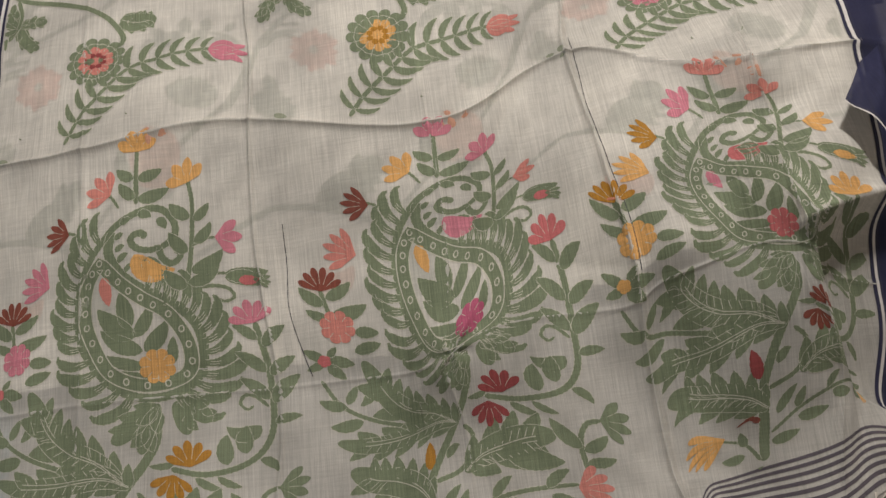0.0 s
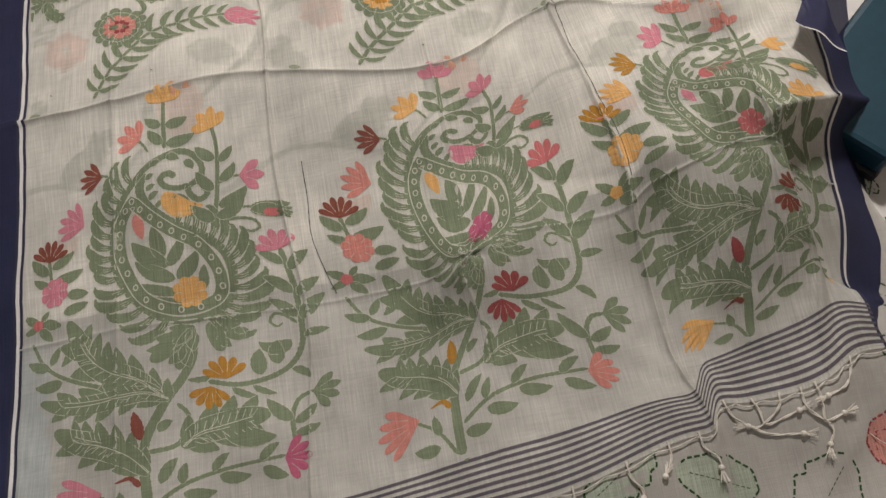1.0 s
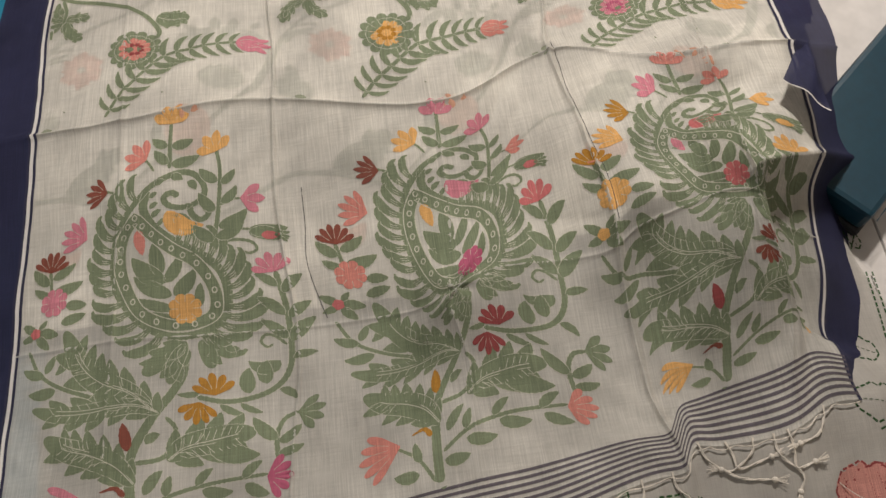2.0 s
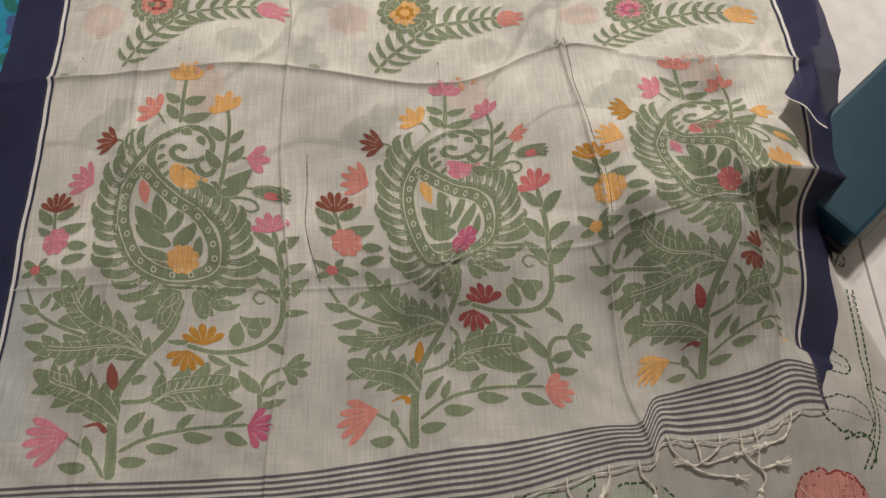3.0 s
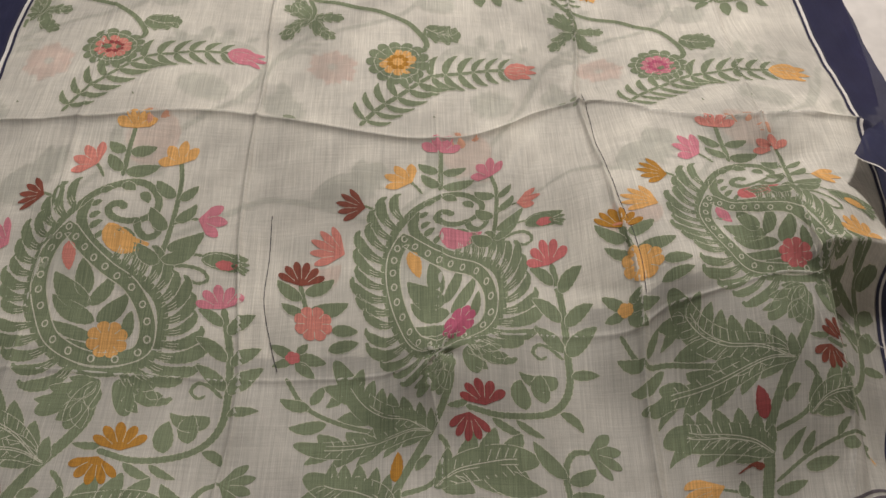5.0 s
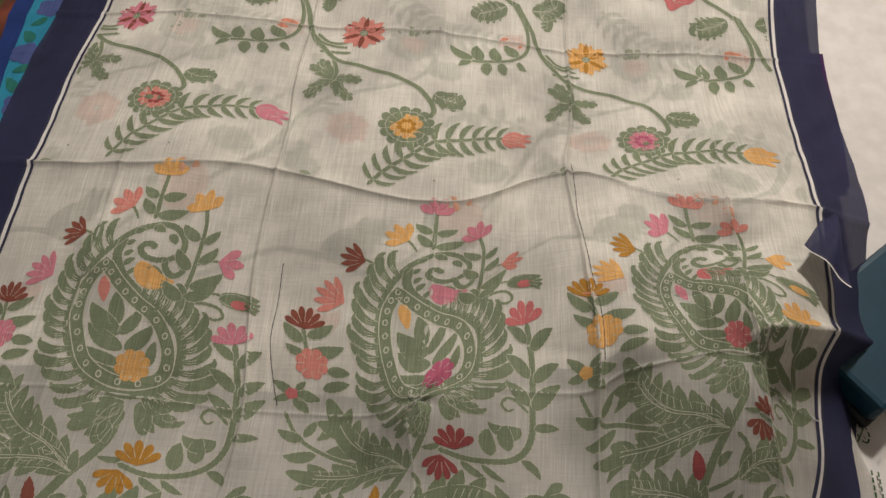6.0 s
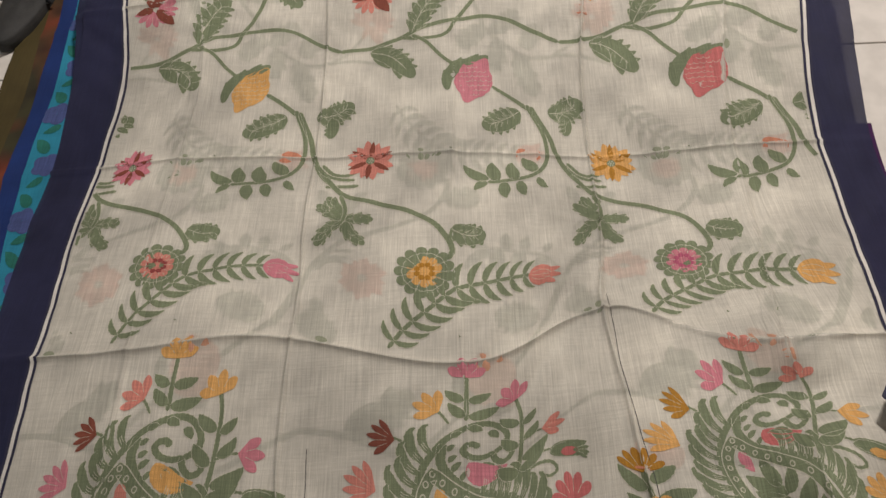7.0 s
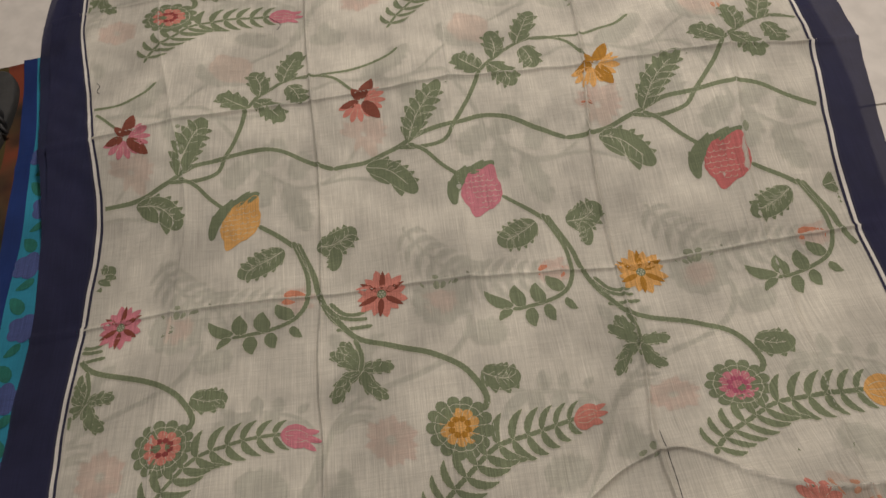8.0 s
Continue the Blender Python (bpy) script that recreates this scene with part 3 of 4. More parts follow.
def paisley(w):
    # main stem and lower branches
    w.stem("main_stem", "green", 1.15, 0.85, (-3.2, 7.3), (-3.4, 11.6), (-3.5, 15.6), (-2.7, 18.2), (-0.6, 21.3), (1.9, 24.1), (3.4, 26.6), (3.6, 30.4))
    w.stem("stem", "green", 0.45, 0.3, (-3.7, 7.5), (-5.7, 10.4), (-8.5, 12.4))
    w.stem("stem", "green", 0.5, 0.4, (-2.6, 10.4), (0.6, 12.1), (5.1, 12.9), (11.6, 13.1))
    w.stem("stem", "green", 0.6, 0.5, (12.9, 14.0), (12.7, 17.4), (13.6, 19.5), (15.2, 20.1))
    w.stem("stem", "green", 0.55, 0.5, (-2.9, 16.1), (-0.1, 16.4), (1.6, 18.1), (1.7, 19.8), (0.8, 21.1))
    w.stem("stem", "green", 0.6, 0.4, (-1.2, 21.7), (-6.3, 24.0), (-11.4, 26.3), (-14.5, 28.6), (-16.1, 31.7))
    w.stem("stem", "green", 0.65, 0.6, (14.4, 38.8), (14.9, 34.8), (14.9, 30.8), (14.6, 26.7), (13.3, 24.1), (11.0, 22.7), (7.6, 22.3), (4.4, 23.2))
    # upper sprigs
    w.stem("stem", "green", 0.6, 0.5, (0.8, 53.6), (0.8, 56.7), (0.8, 60.1))
    w.stem("stem", "green", 0.65, 0.5, (7.1, 42.4), (7.6, 45.8), (7.7, 49.3), (7.6, 52.9), (6.9, 55.7))
    w.stem("stem", "green", 0.35, 0.3, (7.7, 48.1), (9.3, 48.8), (10.6, 48.9))
    w.stem("stem", "green", 0.35, 0.3, (7.4, 43.5), (10.3, 44.7), (13.3, 44.3))
    w.stem("stem", "green", 0.5, 0.3, (7.7, 43.0), (10.0, 43.3), (11.9, 42.9), (12.6, 41.9), (11.6, 41.4), (10.5, 41.9))
    w.stem("stem", "green", 0.5, 0.45, (-14.2, 41.9), (-13.8, 39.1))
    w.stem("stem", "green", 0.35, 0.3, (-7.8, 51.6), (-6.3, 51.0), (-5.4, 49.7))
    w.stem("stem", "green", 0.35, 0.3, (-2.7, 55.4), (-1.9, 54.5), (-1.2, 53.4))
    # the paisley's outer band with its hook, the ringed band inside it, two curls
    w.stem("paisley_band", "green", 1.15, 0.75, (-1.9, 50.8), (-2.2, 48.4), (-1.0, 46.2), (1.1, 44.3), (3.6, 42.8), (6.0, 41.4), (8.0, 39.5), (8.8, 37.4), (8.8, 35.2), (8.0, 33.0), (6.3, 31.7), (4.2, 31.1), (1.9, 31.2), (-0.3, 32.2), (-2.3, 34.0), (-4.1, 36.5), (-5.0, 39.0), (-5.4, 41.7), (-5.4, 44.1), (-4.9, 46.2), (-4.2, 48.0), (-3.0, 49.7), (-1.7, 51.2), (0.1, 52.3), (2.3, 52.9), (4.1, 52.5), (5.4, 51.2), (5.8, 50.0), (5.3, 48.9), (4.1, 48.2))
    w.loop("ring_band", "green", 1.45, (-3.2, 47.2), (-0.7, 44.7), (2.0, 42.6), (5.3, 40.4), (7.4, 36.8), (6.9, 33.5), (2.7, 32.5), (-1.2, 34.2), (-3.5, 38.0), (-4.5, 41.5), (-4.4, 44.7))
    w.rings(0.36, (-3.2, 47.2), (-2.1, 46.0), (-0.7, 44.7), (0.6, 43.5), (2.0, 42.6), (3.5, 41.6), (5.3, 40.4), (6.7, 38.6), (7.4, 36.8), (7.6, 34.9), (6.9, 33.5), (4.9, 32.6), (2.7, 32.5), (0.5, 33.1), (-1.2, 34.2), (-2.5, 36.0), (-3.5, 38.0), (-4.2, 39.8), (-4.5, 41.5), (-4.6, 43.2), (-4.4, 44.7), (-4.0, 46.1))
    w.stem("stem", "green", 0.8, 0.75, (3.9, 48.3), (4.3, 47.1), (5.3, 46.3), (6.2, 46.7), (6.4, 47.5), (5.6, 47.9))
    w.stem("stem", "green", 0.7, 0.85, (4.2, 48.3), (2.8, 48.0), (1.3, 48.4), (0.4, 49.3), (0.6, 50.0), (1.5, 50.2), (2.3, 49.6))
    # leaves inside the paisley
    w.leaf("green", 0.46, 0, (0.9, 39.1), (-0.5, 43.4))
    w.leaf("green", 0.42, 0.1, (1.6, 38.1), (-3.0, 41.8))
    w.leaf("green", 0.36, 0.1, (2.4, 36.4), (-2.6, 39.3))
    w.leaf("green", 0.3, 0.1, (2.6, 34.7), (-1.9, 36.3))
    w.leaf("green", 0.42, -0.1, (1.5, 38.1), (3.2, 41.8))
    w.leaf("green", 0.5, -0.1, (2.6, 36.4), (5.1, 39.7))
    w.leaf("green", 0.42, 0.05, (5.7, 34.8), (5.8, 37.8))
    w.leaf("green", 0.3, 0.1, (3.5, 33.3), (0.0, 34.3))
    w.rosette("centre", 2.0, 8, (3.9, 34.6))
    w.leaf("inner", 0.42, 0, (-2.7, 45.5), (-1.6, 42.0))
    w.leaf("crescent", 0.52, -0.3, (1.0, 47.7), (5.9, 45.6))
    # leaves round the hook
    w.leaf("green", 0.62, 0.2, (-0.9, 51.4), (0.3, 52.0))
    w.leaf("green", 0.62, 0.2, (1.0, 52.3), (2.7, 51.9))
    w.leaf("green", 0.62, 0.2, (3.3, 51.5), (4.6, 50.3))
    w.leaf("green", 0.62, 0.2, (-1.4, 49.7), (-0.5, 50.4))
    w.leaf("green", 0.62, 0.2, (-1.3, 48.3), (-0.3, 49.0))
    w.leaf("green", 0.62, 0.2, (-0.9, 47.0), (0.2, 48.0))
    w.leaf("green", 0.62, 0.2, (0.2, 45.7), (0.8, 46.7))
    # curled leaves round the band, with pale ticks at their roots
    w.comb(1, 3.9, (-3.2, 50.3), (-4.5, 48.5), (-5.3, 46.4), (-5.8, 44.4), (-5.9, 41.8), (-5.4, 39.1), (-4.5, 36.4), 10)
    w.comb(1, 4.4, (-4.5, 36.4), (-2.9, 34.1), (-0.6, 31.9), (2.1, 30.7), 5)
    w.comb(-1, 3.9, (2.5, 44.0), (4.8, 42.6), (6.9, 41.2), (8.5, 39.2), (9.3, 37.0), (9.3, 34.9), 10)
    w.comb(-1, 4.4, (9.3, 34.9), (8.4, 32.7), (6.6, 31.1), (5.1, 30.6), 5)
    # leaves at the paisley's foot
    w.plume("green", 2.6, 0, 3, 0.55, (3.6, 30.3), (1.4, 28.8), (-1.3, 26.4))
    w.plume("green", 2.2, 2, 2, 0.5, (3.8, 30.0), (2.5, 27.7), (1.6, 25.0))
    w.plume("green", 2.0, 2, 0, 0.5, (5.5, 30.5), (6.2, 28.8), (6.4, 26.7))
    w.plume("green", 2.2, 3, 0, 0.5, (6.2, 30.7), (7.8, 29.3), (8.9, 28.0))
    # top sprig leaves
    w.leaf("green", 0.48, 0.1, (0.5, 56.5), (-1.7, 58.1))
    w.leaf("green", 0.48, 0.1, (0.7, 54.3), (-1.3, 56.3))
    w.leaf("green", 0.46, -0.1, (1.0, 56.5), (3.8, 57.1))
    w.leaf("green", 0.41, -0.1, (1.0, 54.2), (4.8, 54.9))
    w.leaf("green", 0.48, 0.1, (7.4, 51.4), (4.8, 53.1))
    w.leaf("green", 0.48, 0.1, (7.3, 47.5), (5.0, 49.8))
    w.leaf("green", 0.48, 0.1, (7.4, 43.4), (4.6, 45.5))
    w.leaf("green", 0.48, -0.1, (7.8, 51.1), (9.7, 52.8))
    w.leaf("green", 0.52, -0.2, (7.9, 48.6), (9.9, 50.7))
    w.leaf("green", 0.46, -0.2, (7.8, 45.3), (11.4, 47.5))
    w.leaf("green", 0.41, -0.2, (7.5, 43.9), (11.0, 45.9))
    w.leaf("green", 0.39, -0.1, (11.7, 44.6), (16.5, 44.6))
    w.leaf("green", 0.39, 0.1, (11.7, 44.1), (16.4, 43.0))
    # right stem leaves
    w.leaf("green", 0.41, 0.1, (14.9, 36.0), (17.3, 38.3))
    w.leaf("green", 0.41, 0.1, (15.1, 32.8), (17.7, 34.8))
    w.leaf("green", 0.41, 0.1, (15.0, 29.7), (17.8, 32.7))
    w.leaf("green", 0.41, 0.1, (14.9, 27.4), (17.5, 28.0))
    w.leaf("green", 0.41, -0.1, (14.3, 36.8), (12.0, 38.6))
    w.leaf("green", 0.41, -0.1, (14.6, 33.2), (12.0, 35.5))
    w.leaf("green", 0.41, -0.1, (14.5, 30.1), (12.1, 32.6))
    w.leaf("green", 0.6, 0.4, (13.5, 27.2), (10.3, 27.3))
    w.leaf("green", 0.55, 0.1, (10.1, 23.1), (10.3, 26.4))
    w.leaf("green", 0.55, 0.1, (12.0, 24.2), (12.2, 27.3))
    w.stem("stem", "green", 0.4, 0.3, (14.4, 29.3), (13.3, 30.5), (12.3, 30.7), (11.8, 29.8), (12.4, 29.1), (13.0, 29.5))
    w.leaf("green", 0.46, 0.2, (13.2, 23.4), (15.0, 21.9))
    w.leaf("green", 0.3, -0.1, (9.0, 21.9), (11.3, 20.6))
    w.leaf("green", 0.3, -0.1, (6.8, 22.0), (9.4, 20.5))
    w.leaf("green", 0.3, 0.1, (4.7, 23.7), (2.3, 23.7))
    # left sprig leaves
    w.leaf("green", 0.46, 0.1, (-14.1, 40.2), (-16.4, 42.4))
    w.leaf("green", 0.46, 0.1, (-14.0, 38.6), (-16.1, 39.8))
    w.leaf("green", 0.41, -0.1, (-13.8, 40.9), (-10.8, 42.5))
    w.leaf("green", 0.41, -0.1, (-13.6, 38.9), (-9.5, 39.9))
    w.leaf("green", 0.5, 0, (-11.5, 36.9), (-8.7, 36.7))
    w.leaf("green", 0.41, 0, (-12.0, 34.7), (-8.7, 35.5))
    w.leaf("green", 0.5, 0, (-15.4, 34.0), (-17.3, 35.3))
    w.leaf("green", 0.5, 0, (-15.5, 33.6), (-17.3, 33.0))
    w.leaf("green", 0.5, 0, (-15.1, 34.0), (-12.3, 33.3))
    w.leaf("green", 0.5, 0, (-15.2, 33.4), (-13.5, 31.6))
    w.leaf("green", 0.5, 0, (-15.0, 34.3), (-13.9, 35.4))
    w.leaf("green", 0.46, 0.1, (-13.9, 28.3), (-16.6, 29.4))
    w.leaf("green", 0.46, 0.1, (-12.2, 26.2), (-15.7, 26.2))
    w.leaf("green", 0.46, 0, (-13.8, 28.6), (-12.6, 30.7))
    w.leaf("green", 0.46, 0.2, (-10.7, 31.2), (-12.4, 28.2))
    # broad serrated leaves
    w.plume("green", 4.8, 4, 6, 0.66, (-0.3, 21.8), (-2.9, 24.3), (-6.3, 26.1), (-8.9, 28.7), (-11.4, 33.6), ticks=True)
    w.plume("green", 3.4, 5, 4, 0.66, (0.1, 21.7), (-2.8, 22.8), (-8.0, 22.7), (-12.1, 23.1), (-15.0, 24.2), ticks=True)
    w.plume("green", 4.3, 4, 6, 0.6, (-3.0, 13.7), (-5.0, 16.0), (-7.6, 17.6), (-10.5, 18.7), (-13.3, 20.5), ticks=True)
    w.plume("green", 4.8, 4, 3, 0.66, (0.5, 16.1), (2.4, 17.3), (5.2, 17.8), (8.1, 18.2), (10.5, 18.3), ticks=True)
    w.leaf("green", 0.42, -0.1, (5.2, 17.2), (10.8, 15.5))
    w.leaf("green", 0.46, 0.1, (0.2, 21.7), (0.3, 24.2))
    w.leaf("green", 0.6, 0.2, (-1.6, 18.2), (-0.0, 19.2))
    # leaves of the lower branches
    w.leaf("green", 0.41, 0.1, (-2.0, 12.5), (-0.0, 15.0))
    w.leaf("green", 0.5, 0.1, (0.2, 12.1), (0.8, 14.3))
    w.leaf("green", 0.41, 0.1, (3.4, 12.9), (5.4, 14.6))
    w.leaf("green", 0.41, 0.1, (8.7, 13.0), (11.0, 14.7))
    w.leaf("green", 0.41, -0.1, (0.2, 11.1), (3.7, 10.7))
    w.leaf("green", 0.41, -0.1, (4.1, 12.3), (7.6, 11.7))
    w.leaf("green", 0.46, -0.1, (9.0, 12.3), (11.8, 10.8))
    w.leaf("green", 0.46, -0.1, (-2.5, 9.4), (0.5, 9.4))
    w.leaf("green", 0.41, 0.1, (12.8, 17.1), (10.2, 20.1))
    w.leaf("green", 0.41, -0.1, (12.9, 16.7), (15.5, 18.5))
    w.leaf("green", 0.41, -0.1, (12.9, 15.4), (15.8, 16.0))
    w.leaf("green", 0.46, 0.1, (-5.3, 10.0), (-6.1, 12.3))
    w.leaf("green", 0.46, 0.1, (-5.6, 8.7), (-8.7, 9.1))
    # flowers
    w.fan("top", 4, 150, (0.8, 59.6), (1.1, 62.4))
    w.fan("top_right", 4, 150, (6.9, 55.2), (5.9, 57.9))
    w.fan("salmon", 4, 120, (-2.3, 55.1), (-5.0, 57.0))
    w.fan("red_brown", 5, 100, (-7.2, 51.2), (-10.4, 51.7))
    w.fan("pink_fan", 5, 100, (-9.5, 45.4), (-13.0, 47.0))
    w.fan("brown", 6, 130, (-14.1, 41.7), (-13.9, 44.6))
    w.rosette("rosette", 1.9, 8, (-13.2, 37.6))
    w.rosette("bud", 0.7, 5, (-15.4, 33.9))
    w.fan("trumpet", 3, 95, (10.5, 48.9), (13.9, 48.8))
    w.leaf("bud", 0.5, 0, (13.2, 43.7), (15.5, 43.6))
    w.fan("green", 4, 70, (14.7, 43.7), (16.8, 43.6))
    w.fan("spray", 5, 140, (14.2, 38.7), (13.6, 41.5))
    w.fan("mustard", 5, 125, (6.4, 23.2), (6.2, 26.2))
    w.fan("mustard", 5, 120, (4.6, 22.6), (3.9, 19.8))
    w.fan("rose", 5, 120, (11.5, 12.8), (14.8, 12.5))
    w.fan("green", 4, 110, (15.1, 20.1), (18.4, 19.8))
    w.fan("big_fan", 5, 78, (-7.9, 12.5), (-12.9, 11.6))
    w.leaf("brown_leaf", 0.42, 0, (-3.6, 17.6), (-3.9, 20.9))
    w.stem("flower", "crescent_leaf", 0.75, 0.2, (-4.0, 12.6), (-5.0, 13.6), (-6.5, 13.3))


def vine(w):
    w.stem("stem", "green", 0.72, 0.72, (-17.9, 114.0), (-12.6, 114.4), (-8.9, 115.6), (-6.2, 116.6), (-3.0, 117.9), (0.9, 118.3), (5.2, 119.0), (9.5, 118.5), (13.6, 116.1), (17.93, 114.0))
    w.stem("stem", "green", 0.62, 0.66, (-7.6, 116.0), (-3.7, 115.3), (-0.3, 116.0), (1.3, 118.5), (3.7, 122.7), (5.4, 127.0))
    w.stem("stem", "green", 0.62, 0.5, (5.4, 127.0), (7.3, 129.1), (11.3, 132.0), (14.9, 132.8), (18.8, 131.0), (21.7, 127.4))
    w.stem("stem", "green", 0.55, 0.5, (13.2, 132.7), (16.7, 132.4), (21.5, 132.2), (26.5, 133.8), (28.9, 135.6))
    w.stem("stem", "green", 0.6, 0.55, (-6.0, 116.2), (-3.7, 114.7), (-1.4, 112.1), (1.2, 109.8))
    w.stem("stem", "green", 0.6, 0.7, (6.8, 106.2), (9.9, 104.1), (12.4, 102.2))
    w.plume("green", 3.9, 6, 6, 0.42, (-6.0, 116.6), (-4.3, 120.9), (-0.8, 125.9), veined=True)
    w.plume("green", 3.6, 6, 2, 0.38, (-12.8, 113.6), (-9.2, 112.4), (-5.5, 108.1), veined=True)
    w.plume("green", 3.2, 3, 3, 0.38, (5.5, 127.2), (3.7, 128.7), (1.5, 130.9), veined=True)
    w.plume("green", 3.0, 3, 3, 0.38, (7.5, 129.2), (7.8, 131.7), (6.9, 135.3), veined=True)
    w.plume("green", 3.2, 4, 3, 0.38, (11.1, 131.8), (12.0, 134.7), (13.9, 139.5), veined=True)
    w.plume("green", 3.0, 3, 3, 0.38, (11.9, 131.0), (12.9, 129.4), (13.8, 126.3), veined=True)
    w.plume("green", 3.2, 3, 4, 0.38, (6.6, 128.3), (8.5, 126.6), (10.8, 123.7), veined=True)
    w.plume("green", 3.5, 5, 5, 0.3, (10.9, 101.9), (8.7, 100.5), (4.7, 98.7), veined=True)
    w.plume("green", 3.5, 5, 5, 0.35, (15.4, 101.6), (18.3, 102.1), (20.9, 103.9), veined=True)
    w.plume("green", 1.8, 0, 4, 0.35, (17.8, 101.5), (18.0, 100.0), (17.6, 98.0))
    w.plume("bud_leaf", 2.0, 3, 0, 0.3, (-0.3, 105.2), (-0.2, 107.5), (1.3, 109.6), (3.8, 110.4), (6.5, 111.5))
    w.berry("bud", (3.1, 107.6), (1.2, 109.6), (6.5, 111.5))
    w.leaf("dark", 0.5, 0, (-12.7, 125.3), (-11.1, 129.4), 1)
    w.leaf("dark", 0.5, 0, (-13.0, 125.2), (-14.2, 127.7), 1)
    w.leaf("dark", 0.5, 0, (-13.2, 125.0), (-16.1, 124.2), 1)
    w.leaf("dark", 0.5, 0, (-12.6, 124.8), (-10.0, 121.5), 1)
    w.fan("lotus", 5, 105, (-12.4, 125.0), (-8.9, 124.5))
    w.fan("lotus", 5, 120, (-13.3, 124.7), (-14.6, 121.4))
    w.plume("green", 1.7, 3, 3, 0.4, (-15.0, 82.8), (-16.0, 84.7), (-17.4, 87.1))
    w.plume("green", 1.7, 3, 3, 0.4, (-15.2, 82.6), (-17.0, 84.1), (-18.8, 85.6))
    w.plume("green", 1.7, 3, 3, 0.4, (-14.9, 82.6), (-13.3, 82.9), (-11.0, 82.7))
    w.plume("green", 1.7, 3, 3, 0.4, (-15.2, 82.3), (-17.1, 81.0), (-18.9, 77.3))
    w.plume("green", 1.7, 3, 3, 0.4, (-14.8, 82.3), (-14.1, 80.0), (-12.0, 78.2))
    w.plume("green", 3.4, 4, 4, 0.32, (-0.7, 80.8), (1.5, 79.8), (4.1, 79.7), veined=True)
    w.stem("stem", "green", 0.6, 0.5, (-18.7, 93.3), (-17.0, 91.4), (-15.1, 91.1), (-13.6, 91.9))
    w.stem("stem", "green", 0.69, 0.50, (12.1, 103.0), (13.9, 98.9), (14.4, 96.1), (14.1, 93.5), (12.6, 91.2), (9.9, 89.9), (6.5, 89.1), (4.8, 89.0))
    w.stem("stem", "green", 0.75, 0.75, (12.7, 102.7), (15.0, 97.8), (15.7, 95.0), (17.2, 91.3), (19.5, 88.5))
    w.stem("stem", "green", 0.56, 0.50, (-13.4, 89.2), (-16.3, 89.0), (-17.9, 88.9))
    w.leaf("green", 0.4, 0.2, (5.0, 89.6), (1.4, 92.0))
    w.leaf("green", 0.7, 0.2, (6.6, 89.4), (5.7, 92.5))
    w.leaf("green", 0.7, 0.2, (9.4, 89.6), (8.7, 92.7))
    w.leaf("green", 0.7, 0.2, (12.7, 91.8), (10.4, 93.7))
    w.leaf("green", 0.5, -0.2, (4.8, 88.8), (2.8, 87.5))
    w.leaf("green", 0.7, -0.2, (7.7, 88.9), (7.4, 86.2))
    w.leaf("green", 0.7, -0.2, (10.0, 89.4), (10.3, 86.9))
    w.leaf("green", 0.6, -0.2, (12.5, 90.2), (13.7, 88.4))
    w.stem("stem", "green", 0.75, 0.75, (-18.7, 91.8), (-16.4, 88.5), (-14.4, 87.0), (-10.7, 85.6), (-6.4, 84.1), (-3.0, 82.0), (-1.2, 79.5), (-0.5, 77.3), (-1.1, 75.9))
    w.stem("stem", "green", 0.62, 0.50, (-19.5, 93.2), (-17.9, 91.2), (-16.1, 90.4), (-14.0, 90.3))
    w.stem("stem", "green", 0.62, 0.50, (-15.7, 87.4), (-14.9, 84.6), (-15.2, 82.2))
    w.daisy("daisy", 3.5, 12, (-12.0, 93.6))
    w.rosette("green", 3.9, 13, (-4.1, 74.2))
    w.rosette("round", 2.35, 10, (-4.1, 74.2))
    w.segments("seg", 1.35, 8, (-4.1, 74.2))
    w.stem("stem", "green", 0.62, 0.50, (10.0, 72.1), (4.2, 72.1), (-0.3, 71.5), (-3.9, 68.7), (-6.5, 65.9), (-8.3, 62.9))
    w.fern("green", 12, 3.3, 0.27, (10.0, 72.1), (4.2, 72.1), (-0.3, 71.5), (-3.9, 68.7), (-6.5, 65.9), (-8.3, 62.9))
    w.fan("tulip", 3, 58, (10.5, 71.9), (15.0, 71.0))
    w.bulb("tulip", 0.95, 0, (9.7, 72.0), (13.7, 71.5))


PALETTES = (
    dict(centre="orange", inner="salmon", crescent="orange", top="orange", top_right="orange", salmon="salmon", red_brown="brown", pink_fan="pink", brown="brown",
         rosette="pink", bud="rose", trumpet="pink", spray="pink", mustard="mustard", rose="magenta", big_fan="pink", brown_leaf="brown", crescent_leaf="brown"),
    dict(centre="magenta", inner="orange", crescent="pink", top="pink", top_right="pink", salmon="orange", red_brown="brown", pink_fan="salmon", brown="brown",
         rosette="salmon", bud="rose", trumpet="salmon", spray="rose", mustard="red", rose="salmon", big_fan="salmon", brown_leaf="mustard", crescent_leaf="mustard"),
    dict(centre="rose", inner="pink", crescent="rose", top="salmon", top_right="salmon", salmon="pink", red_brown="mustard", pink_fan="orange", brown="mustard",
         rosette="orange", bud="orange", trumpet="orange", spray="orange", mustard="brown", rose="orange", big_fan="orange", brown_leaf="red", crescent_leaf="brown"),
)
VINES = (
    dict(bud="orange", bud_leaf="green", lotus="pink", dark="brown", seg="red", daisy="pink", round="salmon", tulip="pink"),
    dict(bud="pink", bud_leaf="green", lotus="salmon", dark="brown", seg="mustard", daisy="salmon", round="orange", tulip="salmon"),
    dict(bud="rose", bud_leaf="green", lotus="orange", dark="mustard", seg="magenta", daisy="orange", round="pink", tulip="orange"),
)
PITCH = 2 * HALF / 3
saree = make_saree()
